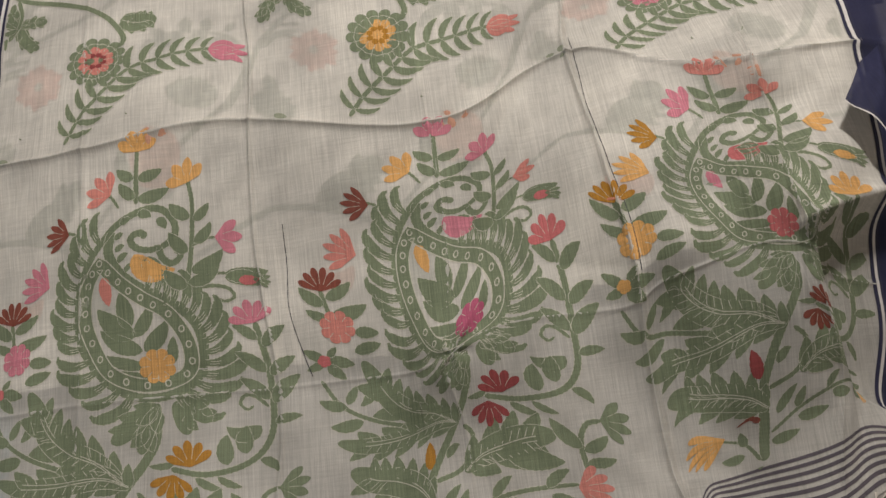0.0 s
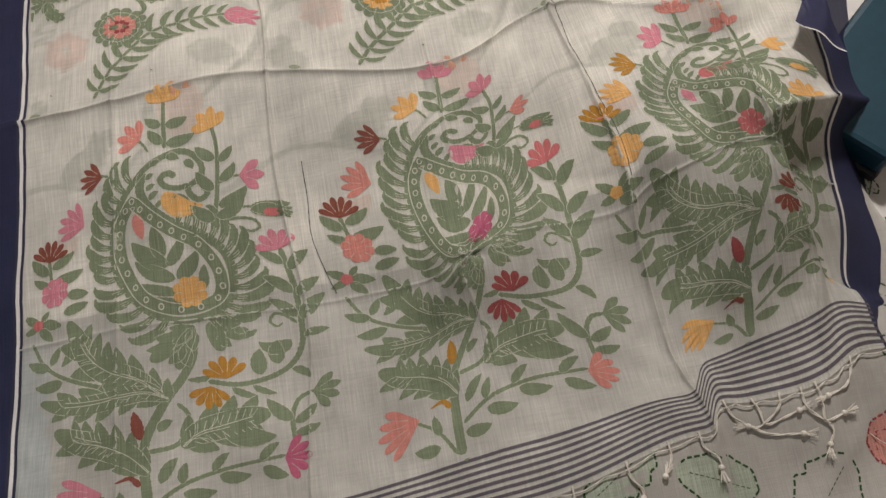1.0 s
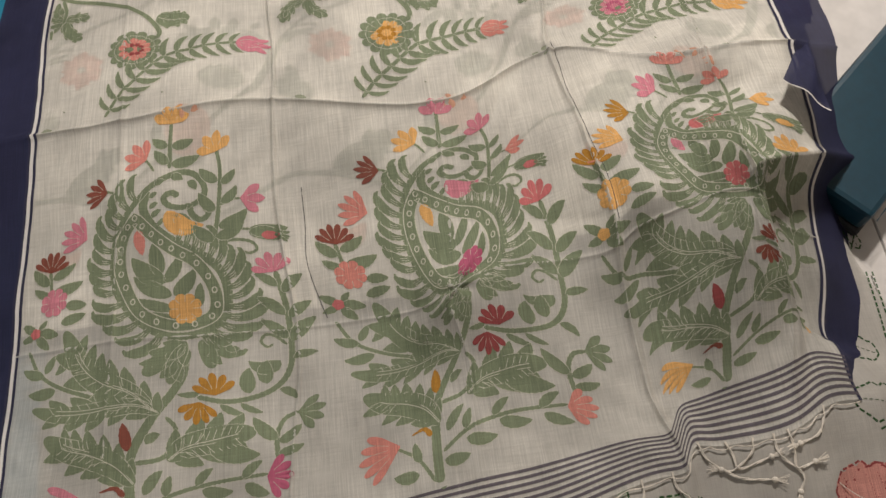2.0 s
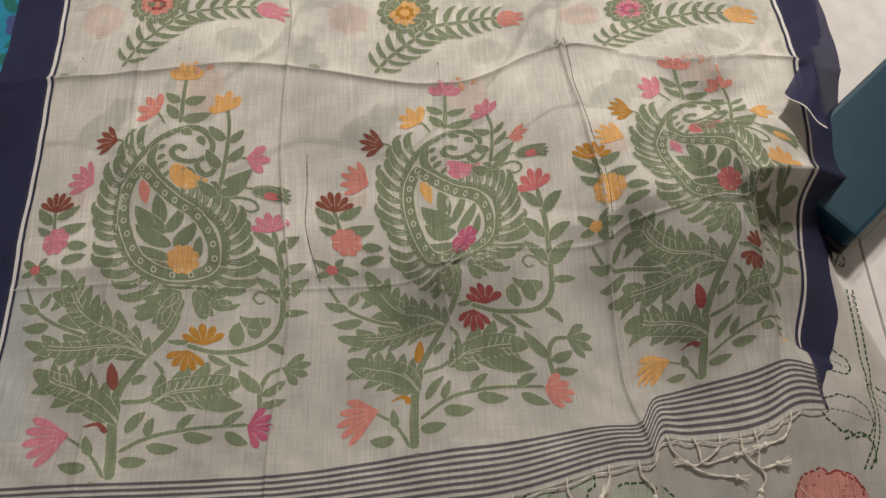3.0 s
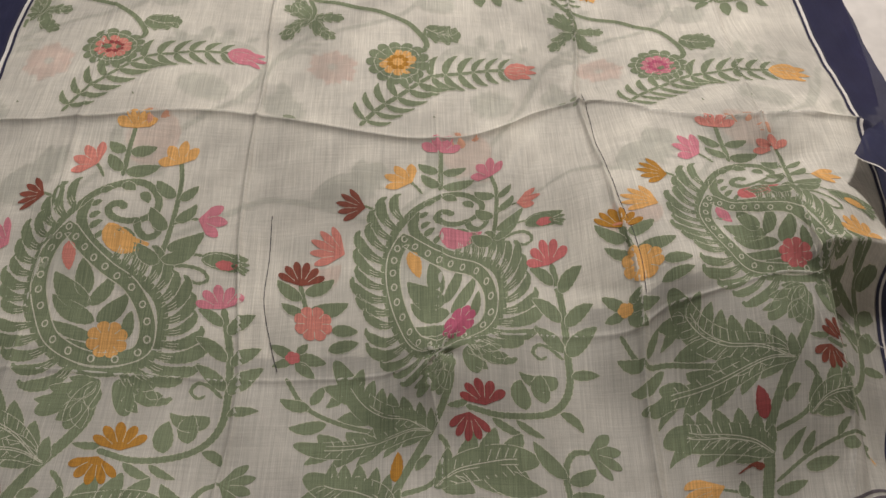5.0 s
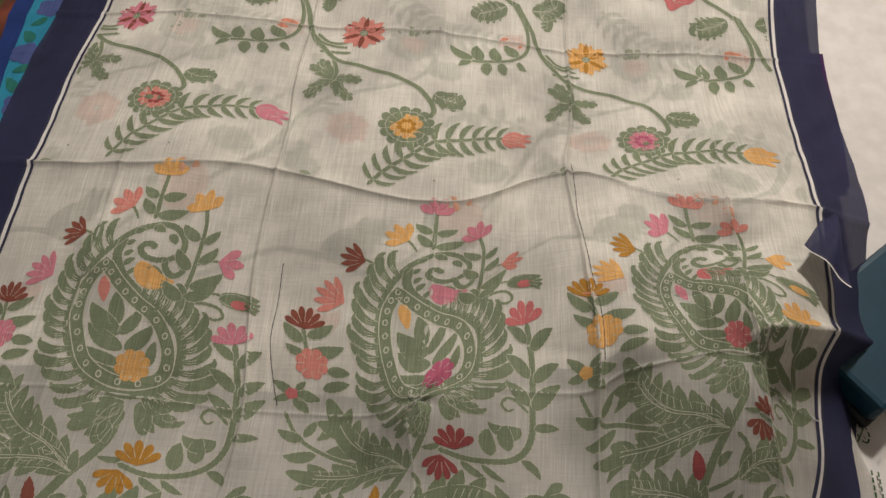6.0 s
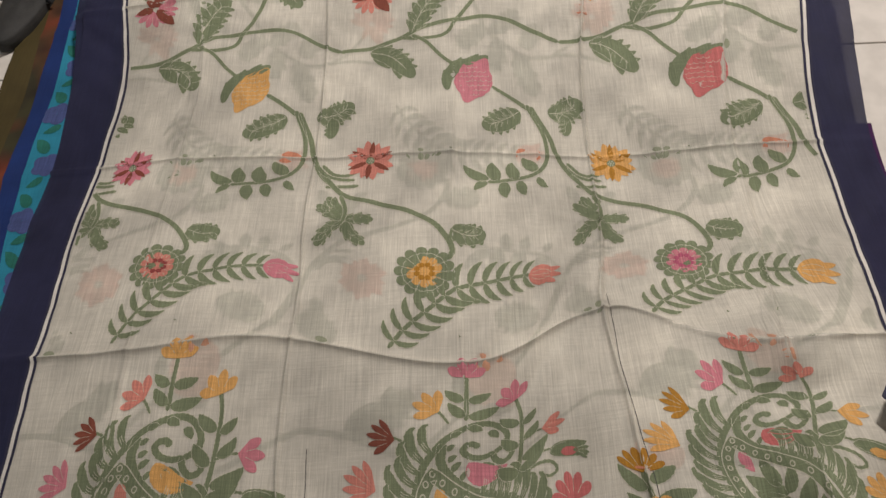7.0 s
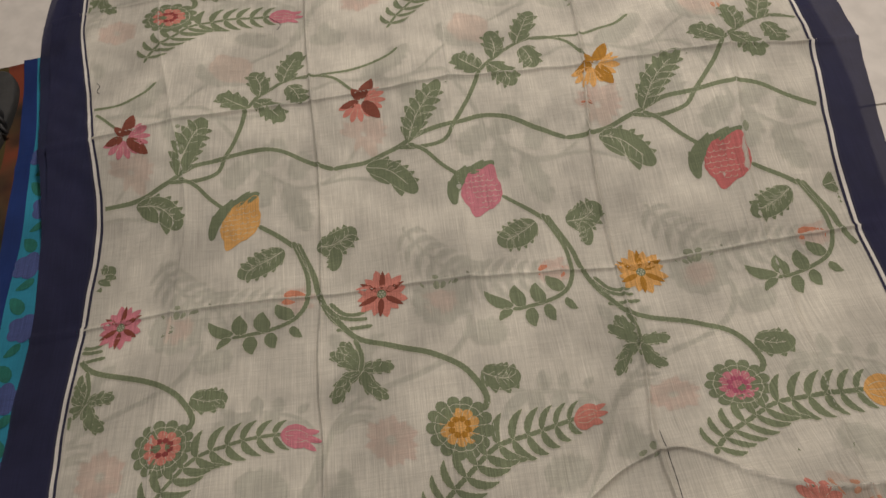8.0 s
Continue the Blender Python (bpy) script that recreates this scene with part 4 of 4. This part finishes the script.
for k in range(3):
    motif = part("paisley_motif", mesh_of("paisley_motif", lie([PITCH * (k - 1) - 0.04] * 3, [0.066, 0.07, 0.068]) + [[0, 0, 0.001], [0.004, 0, 0.001], [-0.004, 0, 0.001]], [(0, 1, 2)], THREAD["green"]), saree, "woven paisley with leaves and flowers")
    paisley(Weave(motif, PITCH * (k - 1), 0, PALETTES[k]))
for row in (-1, 0, 1):
    for k in range(-1, 3):
        spray = part("vine_motif", mesh_of("vine_motif", lie([max(-0.5, PITCH * (k - 1))] * 3, [0.95 + 0.3 * row] * 3) + [[0, 0, 0.001], [0.003, 0, 0.001], [0, 0.003, 0.001]], [(0, 1, 2)], THREAD["green"]), saree, "woven flowering vine")
        vine(Weave(spray, PITCH * (k - 1), 0.78 * row, VINES[k % 3], 0.622, FAR - 0.01))


FADED = dict(green="faded_green", bud="faded_peach", bud_leaf="faded_green", lotus="peach", dark="faded_peach", seg="peach", daisy="peach", round="faded_peach", tulip="peach")


def folded_back(u, v):
    """The lower layer of the saree, turned back on itself."""
    return lie(u, 1.66 - np.asarray(v, float))


lower = sheet("lower_layer", fold_steps(-HALF, HALF, 0.0038, FOLD_U), 1.66 - fold_steps(0.34, FAR, 0.0038, FOLD_V)[::-1], UNDER, saree, -0.0011, "ivory lower layer with faint figures", folded_back)
for row in (-1, 0):
    for k in range(-1, 3):
        vine(Weave(lower, PITCH * (k - 1), 0.78 * row, FADED, 1.66 - FAR, 1.66 - 0.40, folded_back, -0.0010, 0.00004))


def lower_edge(u, v):
    """The border of the lower layer, a little askew under the upper one."""
    p = lie(u, v)
    p[..., 0] -= 0.012 + 0.010 * np.sin(5 * np.asarray(v, float) + 0.6)
    return p


sheet("lower_border", steps(-EDGE, -HALF - 0.012, 0.008), steps(0.5, FAR, 0.008), NAVY, saree, -0.009, "navy border of the lower layer", lower_edge)


# ---- the border's twist beside the peak ----
def flap_shape(corners, bulge):
    a, b, c, d = (np.array(q) for q in corners)

    def shape(s, t):
        s, t = np.asarray(s, float)[:, None], np.asarray(t, float)[:, None]
        p = a * (1 - s) * (1 - t) + b * s * (1 - t) + c * s * t + d * (1 - s) * t
        p = p + bulge * np.sin(math.pi * s) * np.sin(math.pi * t) * np.array([[0.2, 0.0, 1.0]])
        p[:, 2] += 0.003 * np.sin(9 * s[:, 0] + 4 * t[:, 0])
        return p
    return shape


TWIST = ((0.485, 0.559, 0.085), (0.515, 0.580, 0.080), (0.485, 0.445, 0.115), (0.442, 0.503, 0.115))
twist = flap_shape(TWIST, 0.012)
sheet("border_flap", steps(0, 1, 0.08), steps(0.0, 0.91, 0.08), NAVY, saree, 0.0, "navy border folded over on itself", twist)
sheet("border_line", steps(0, 1, 0.08), steps(0.91, 0.945, 0.05), INK, saree, 0.0, "", twist)
sheet("border_line", steps(0, 1, 0.08), steps(0.945, 0.963, 0.05), WHITE, saree, 0.0, "", twist)


# ---- tassels along the hem ----
def cord_mesh(name, points, radius, material, sides=8):
    """A two-ply twisted cord along a bent line, in metres."""
    p = [np.array(q, float) for q in points]
    line = bent(p, 0.004)
    d = np.gradient(line, axis=0)
    d /= np.linalg.norm(d, axis=1)[:, None] + 1e-9
    verts, faces = [], []
    for ply in (0, 1):
        base = len(verts)
        for i, (c, t) in enumerate(zip(line, d)):
            a = np.cross(t, (0, 0, 1))
            a /= np.linalg.norm(a) + 1e-9
            b = np.cross(a, t)
            turn = i * 0.75 + ply * math.pi
            o = c + radius * 0.55 * (a * math.cos(turn) + b * math.sin(turn))
            for k in range(sides):
                w = 2 * math.pi * k / sides
                verts.append(o + radius * 0.62 * (a * math.cos(w) + b * math.sin(w)))
        n = len(line)
        faces += [(base + i * sides + k, base + i * sides + (k + 1) % sides, base + (i + 1) * sides + (k + 1) % sides, base + (i + 1) * sides + k) for i in range(n - 1) for k in range(sides)]
    return mesh_of(name, verts, faces, material)


def tuft_mesh(name, at, way, size):
    """A knot and the frayed threads behind it."""
    rng = random.Random(int(at[0] * 1e4))
    bm = bmesh.new()
    bmesh.ops.create_uvsphere(bm, u_segments=8, v_segments=6, radius=0.0036, matrix=Matrix.Translation(tuple(at)))
    for _ in range(12):
        a = rng.uniform(-0.4, 0.4)
        d = Matrix.Rotation(a, 3, "Z") @ Vector((way[0], way[1], rng.uniform(-0.1, 0.25)))
        end = Vector(tuple(at)) + d.normalized() * size * rng.uniform(0.7, 1.1)
        side = Vector((-d.y, d.x, 0)).normalized() * 0.0006
        q = [bm.verts.new(w) for w in (Vector(tuple(at)) - side, Vector(tuple(at)) + side, end + side * 0.5, end - side * 0.5)]
        bm.faces.new(q)
    mesh = bpy.data.meshes.new(name)
    bm.to_mesh(mesh)
    bm.free()
    mesh.materials.append(CORD)
    return mesh


FLOOR_CLOTH = -0.012
rng = random.Random(5)


brink = lie(np.linspace(-0.50, 0.53, 200), np.full(200, HEM))
brink = brink[np.argsort(brink[:, 0])]


def crumple(x, y):
    x, y = np.asarray(x, float), np.asarray(y, float)
    z = FLOOR_CLOTH + 0.003 * np.sin(14 * x + 9 * y) * np.sin(11 * y - 3 * x + 1) + 0.0018 * np.sin(41 * x - 22 * y)
    z = z + 0.006 * ridge(y - 0.9 * x + 0.32, 0.012) + 0.006 * ridge(x - 0.52 + 0.2 * y, 0.01) - 0.03 * np.clip((x - 0.48) / 0.12, 0, 1) ** 2 - 0.032 * np.clip((y - 0.03) / 0.14, 0, 1) ** 2 * (3 - 2 * np.clip((y - 0.03) / 0.14, 0, 1))
    # pressed up against the hem that lies on it
    ahead = y - np.interp(x, brink[:, 0], brink[:, 1])
    close = np.exp(-(np.minimum(ahead, 0) / 0.075) ** 2) * np.exp(-(np.maximum(ahead, 0) / 0.05) ** 2) * np.clip((0.56 - x) / 0.08, 0, 1)
    z = z + close * (np.interp(x, brink[:, 0], brink[:, 2]) - 0.003 - 0.3 * np.maximum(ahead, 0) - z)
    return np.stack([x, y, np.maximum(z, FLOOR_Z + 0.004)], -1)


def tassel(u, reach, swing, curl):
    """A cord that leaves the hem at u, droops onto the cloth below and ends in a knot."""
    a = lie([u], [HEM])[0]
    b, c, e = (crumple(a[0] + dx * reach, a[1] - dy * reach) + [0, 0, 0.003] for dx, dy in ((0.12 * swing, 0.25), (0.5 * swing + 0.3 * curl, 0.55), (swing, 0.62 + 0.25 * curl)))
    cord = part("tassel", cord_mesh("tassel", [a + [0, 0.004, 0.001], b, c, e], 0.0014, CORD), saree, "cream twisted cord tassel")
    d = (e - c) / np.linalg.norm(e - c)
    part("tuft", tuft_mesh("tuft", e, d, 0.016), cord)


for u, reach, swing, curl in ((0.245, 0.075, 1.0, 0.1), (0.30, 0.05, 0.9, -0.9), (0.34, 0.05, -0.8, -0.5), (0.37, 0.08, 0.2, 0.6), (0.39, 0.07, 0.35, -0.5),
                              (0.47, 0.05, -0.8, 0.3), (0.185, 0.05, 0.3, 0.5), (0.15, 0.06, -0.2, -0.4), (0.11, 0.05, 0.2, 0.4), (0.06, 0.05, -0.2, 0.3),
                              (0.0, 0.05, 0.2, 0.3), (-0.07, 0.05, -0.2, 0.2), (-0.14, 0.05, 0.2, -0.3), (-0.21, 0.05, -0.1, 0.3), (-0.29, 0.05, 0.2, 0.2), (-0.37, 0.05, -0.2, 0.3), (-0.45, 0.05, 0.2, 0.2)):
    tassel(u, reach, swing, curl)


def scallops():
    """The thread that links the tassels, sagging from one to the next."""
    us = np.linspace(-HALF, HALF, 300)
    p = lie(us, np.full(300, HEM))
    p[:, 1] -= 0.004 * np.abs(np.sin(us * 70)) + 0.001
    p[:, 2] += 0.001
    return cord_mesh("hem_thread", [tuple(q) for q in p[::2]], 0.0008, CORD, 5)


part("hem_thread", scallops(), saree, "cream thread along the hem")


# ---- the white printed cloth beneath ----
def right_edge(u, v):
    """The printed cloth narrows towards its far end."""
    u, v = np.asarray(u, float), np.asarray(v, float)
    edge = 0.60 - 0.05 * np.clip((v - 0.0) / 0.45, -1, 1) + 0.018 * np.sin(11 * v + 0.5)
    return crumple(-0.75 + (edge + 0.75) * u, v)


printed = tagged(new("printed_saree"), "white voile saree with green outlined leaves and red flowers", "saree")
sheet("printed_cloth", steps(0, 1, 0.006), steps(-0.75, 0.5, 0.008), PRINTED, printed, 0, "white voile", right_edge)


class Print(Weave):
    """Figures with a stitched dark outline on the printed cloth."""

    def stitched(self, ink, points, step=0.9, width=0.12):
        line = bent(points, 0.12)
        k = max(2, int(step / 0.12))
        for i in range(0, len(line) - k, k):
            self.ribbon("stitch", ink, line[i:i + max(2, k - 1)], width, 2)

    def outlined(self, fill, ink, base, tip, width, lobes=4):
        b, e = np.array(base, float), np.array(tip, float)
        size = float(np.linalg.norm(e - b))
        t = np.linspace(0, 1, 41)
        axis = b + (e - b) * t[:, None]
        d = (e - b) / size
        side = np.array([-d[1], d[0]])
        half = width * size / 2 * np.sin(math.pi * t ** 0.8) ** 0.6 * (0.8 + 0.2 * np.abs(np.sin(math.pi * lobes * t)))
        rows = [[axis[i] + side * half[i], axis[i] + side * half[i] * 0.3, axis[i] - side * half[i] * 0.3, axis[i] - side * half[i]] for i in range(41)]
        if fill:
            self.piece("petal", fill, rows)
        self.stitched(ink, [tuple(r[0]) for r in rows[::4]])
        self.stitched(ink, [tuple(r[3]) for r in rows[::4]])
        self.stitched(ink, [tuple(q) for q in axis[4:36:6]], 0.7, 0.05)


HALF_SAVED, HALF = HALF, 9.0
pr = Print(printed, 0, 0, dict(), -9, 9, crumple)
pr.outlined("sage", "deep", (27.0, -0.2), (18.0, 3.6), 0.6, 6)
pr.outlined("sage", "deep", (16.0, 6.5), (7.5, 1.5), 0.6, 5)
pr.outlined("", "deep", (31.5, -4.6), (37.5, 1.6), 0.9, 4)
pr.outlined("", "deep", (52.0, 10.5), (44.5, 12.5), 0.7, 4)
pr.outlined("", "deep", (53.0, 18.2), (48.0, 20.5), 0.6, 3)
pr.outlined("", "deep", (54.5, 16.0), (58.5, 12.0), 0.5, 3)
pr.outlined("blush", "red", (42.5, -1.5), (47.5, 4.5), 1.0, 6)
pr.outlined("blush", "red", (40.0, 2.5), (49.0, 2.0), 0.7, 6)
for a in range(5):
    pr.stitched("red", [(41.5 + 1.3 * a, -0.5), (42.0 + 1.3 * a, 1.8), (41.2 + 1.4 * a, 4.2)], 0.4, 0.05)
pr.stitched("deep", [(49.0, 5.0), (52.0, 10.0), (54.5, 16.0), (55.5, 22.0), (56.0, 30.0)])
pr.stitched("deep", [(49.8, 5.0), (52.9, 10.0), (55.4, 16.0), (56.4, 22.0), (56.8, 30.0)])
pr.stitched("deep", [(47.0, 8.5), (49.5, 9.2), (51.0, 7.5), (50.3, 5.0)])
pr.stitched("deep", [(55.0, 33.0), (56.3, 35.5), (55.4, 38.5)])
pr.outlined("", "deep", (56.3, 33.0), (54.8, 38.0), 0.35, 3)
pr.outlined("", "deep", (52.0, -8.0), (46.0, -4.5), 0.6, 4)
HALF = HALF_SAVED
loose = [lie([0.47], [HEM])[0] + np.array([-0.04, -0.012, -0.01]), crumple(0.41, 0.03) + [0, 0, 0.002], crumple(0.47, -0.01) + [0, 0, 0.002], crumple(0.56, -0.06) + [0, 0, 0.002]]
tagged(new("loose_thread", cord_mesh("loose_thread", [tuple(q) for q in loose], 0.0005, CORD, 5)), "thin loose cream thread lying on printed cloth", "thread")


# ---- the sarees stacked under the left border ----
def edge_of(v):
    """The outer edge of the top saree's border."""
    return lie(np.full_like(np.asarray(v, float), -EDGE), v)


def tucked(reach, drop, slack):
    def shape(u, v):
        u, v = np.asarray(u, float), np.asarray(v, float)
        e = edge_of(v)
        x = e[..., 0] + 0.10 - (0.10 + reach * (1 + slack * np.sin(6.5 * v + 1.0))) * u
        z = -drop + 0.004 * ridge(v - 0.95, 0.012) + 0.004 * ridge(v - 1.27, 0.012) + 0.003 * ridge(v - 0.64, 0.012) + 0.002 * np.sin(31 * v + 9 * u) - 0.008 * u ** 2
        return np.stack([x, v, z], -1)
    return shape


def stacked_saree(label, parts, drop):
    thing = tagged(new("folded_saree"), label, "saree", "sarees stacked under the border")
    for name, a, b, reach, mat, slack in parts:
        sheet(name, steps(a, b, 0.08), steps(0.05, 1.52, 0.01), mat, thing, 0.0, "", tucked(reach, drop, slack))
    return thing


blue_saree = stacked_saree("folded turquoise printed saree with a dark blue border", (("cloth", 0.0, 0.84, 0.075, TURQUOISE, 0.2), ("border", 0.84, 1.0, 0.075, BLUE, 0.2)), 0.034)
rust_saree = stacked_saree("folded rust and olive blotched saree", (("cloth", 0.0, 0.82, 0.15, BATIK, 0.1), ("border", 0.82, 1.0, 0.15, OLIVE, 0.1)), 0.046)
turq = tucked(0.075, 0.034, 0.2)
HALF = 9.0
for k in range(9):
    wv = Weave(blue_saree, 0, 0, dict(), -9, 9, lambda a, b: turq(0.45 + 5.7 * a, b), 0.0004)
    y = 55.0 + 10.5 * k
    wv.polar("flower", "violet", (3.6 + 1.2 * (k % 2), y), [(2 * math.pi * i / 40, 1.9 + 0.5 * abs(math.sin(2.5 * 2 * math.pi * i / 40))) for i in range(41)], 0)
    wv.leaf("teal_green", 0.6, 0.1, (4.5, y + 2.4), (6.3, y + 5.2))
    wv.leaf("teal_green", 0.5, -0.1, (3.5, y - 2.4), (5.8, y - 4.0))
HALF = HALF_SAVED


def right_tuck(u, v):
    """A cloth tucked under the right border, showing only its edge."""
    u, v = np.asarray(u, float), np.asarray(v, float)
    e = lie(np.full_like(v, EDGE), v)
    return np.stack([e[..., 0] - 0.10 + 0.118 * u, v, np.full_like(v, FLOOR_Z + 0.012) + 0.002 * np.sin(25 * v)], -1)


crimson_saree = tagged(new("folded_saree"), "folded crimson saree with a purple edge under the border", "saree", "sarees stacked under the border")
sheet("cloth", steps(0, 0.86, 0.1), steps(0.72, 1.0, 0.01), CRIMSON, crimson_saree, 0, "", right_tuck)
sheet("border", steps(0.86, 1.0, 0.05), steps(0.72, 1.0, 0.01), PURPLE, crimson_saree, 0, "purple edge", right_tuck)


# ---- things on the floor ----
def teal_case():
    case = tagged(new("case"), "flat teal vinyl case with a black base", "case")
    body = box_mesh("body", -0.30, 0.30, -0.074, 0.074, 0.016, 0.058, TEAL, 0.008)
    base = box_mesh("base", -0.302, 0.302, -0.076, 0.076, 0.0, 0.0155, BLACK, 0.004)
    part("body", body, case)
    part("base", base, case, "black base")
    seam = cord_mesh("seam", [(-0.297, -0.08, 0.052), (0.0, -0.0755, 0.052), (0.297, -0.08, 0.052)], 0.0008, TEAL, 5)
    part("seam", seam, case)
    return case


case = teal_case()
case.matrix_world = pose(0.745, 0.60, FLOOR_Z, 0, 0, 40)


def cloth_bundle():
    """A folded cloth with soft, uneven layers."""
    thing = tagged(new("folded_cloth"), "folded crimson cloth lying on the tiles", "cloth")
    for k in range(3):
        n = 24
        uu, vv = np.meshgrid(np.linspace(-1, 1, n), np.linspace(-1, 1, n))
        top = 0.016 * (1 - np.maximum(np.abs(uu), np.abs(vv)) ** 6) + 0.003 * np.sin(5 * uu + 3 * vv + k) + 0.016 * k
        p = np.stack([0.16 * uu + 0.006 * np.sin(4 * vv + k), 0.22 * vv + 0.006 * np.sin(5 * uu + 2 * k), top], -1).reshape(-1, 3)
        faces = [(j * n + i, j * n + i + 1, (j + 1) * n + i + 1, (j + 1) * n + i) for j in range(n - 1) for i in range(n - 1)]
        part("fold", mesh_of("fold", p, faces, CRIMSON), thing)
    thing.matrix_world = pose(0.93, 1.50, FLOOR_Z + 0.001, 0, 0, 25)


cloth_bundle()


# ---- thin dark cords: shade drawn along two creases, and two short pulled threads ----
DARK_SHADE_THREAD = cloth_mat("dark_crease_shade_and_thread", (0.05, 0.05, 0.065), 0.0, 0.1, 0.3)


def shade_and_thread_line(points):
    us, vs = zip(*points)
    line = bent([(u, v) for u, v in zip(us, vs)], 0.006)
    p = lie(line[:, 0], line[:, 1])
    p[:, 2] += 0.0007
    part("shade_and_thread_line", cord_mesh("shade_and_thread_line", [tuple(q) for q in p], 0.00042, DARK_SHADE_THREAD, 5), saree, "thin dark line, for crease shade and pulled threads")


# the first two draw the shadow lines of the crease and the pleat
shade_and_thread_line([(-0.168, 0.50), (-0.170, 0.45), (-0.176, 0.40), (-0.172, 0.35), (-0.168, 0.325)])
shade_and_thread_line([(0.218, 0.655), (0.221, 0.60), (0.216, 0.54), (0.220, 0.47), (0.222, 0.40), (0.219, 0.34)])
shade_and_thread_line([(-0.522, 1.385), (-0.518, 1.375), (-0.523, 1.365), (-0.519, 1.357)])
shade_and_thread_line([(-0.262, 1.50), (-0.255, 1.49), (-0.245, 1.475), (-0.250, 1.462)])


# ---- a sandal beside the stacked sarees ----
def sandal():
    thing = tagged(new("sandal"), "dark grey foam sandal lying on the tiles", "sandal")
    n = 40
    ring = []
    for i in range(n):
        a = 2 * math.pi * i / n
        w = 0.046 + 0.008 * math.cos(a) + 0.004 * math.cos(2 * a)
        ring.append((w * math.sin(a), 0.125 * math.cos(a)))
    verts, faces = [], []
    for k, (z, grow) in enumerate(((0.0, 0.96), (0.004, 1.0), (0.020, 1.0), (0.024, 0.96), (0.024, 0.6), (0.022, 0.02))):
        verts += [(x * grow, y * grow, z + 0.006 * (y / 0.125) ** 2 * (k > 1)) for x, y in ring]
    faces = [(k * n + i, k * n + (i + 1) % n, (k + 1) * n + (i + 1) % n, (k + 1) * n + i) for k in range(5) for i in range(n)]
    part("sole", mesh_of("sole", verts, faces, SOLE), thing)
    strap = [(-0.046, -0.01, 0.016), (-0.036, 0.02, 0.042), (0.0, 0.05, 0.052), (0.036, 0.02, 0.042), (0.046, -0.01, 0.016)]
    part("strap", cord_mesh("strap", strap, 0.006, BLACK, 8), thing, "black strap")
    return thing


sandal().matrix_world = pose(-0.780, 1.366, FLOOR_Z + 0.001, 0, 0, -8)
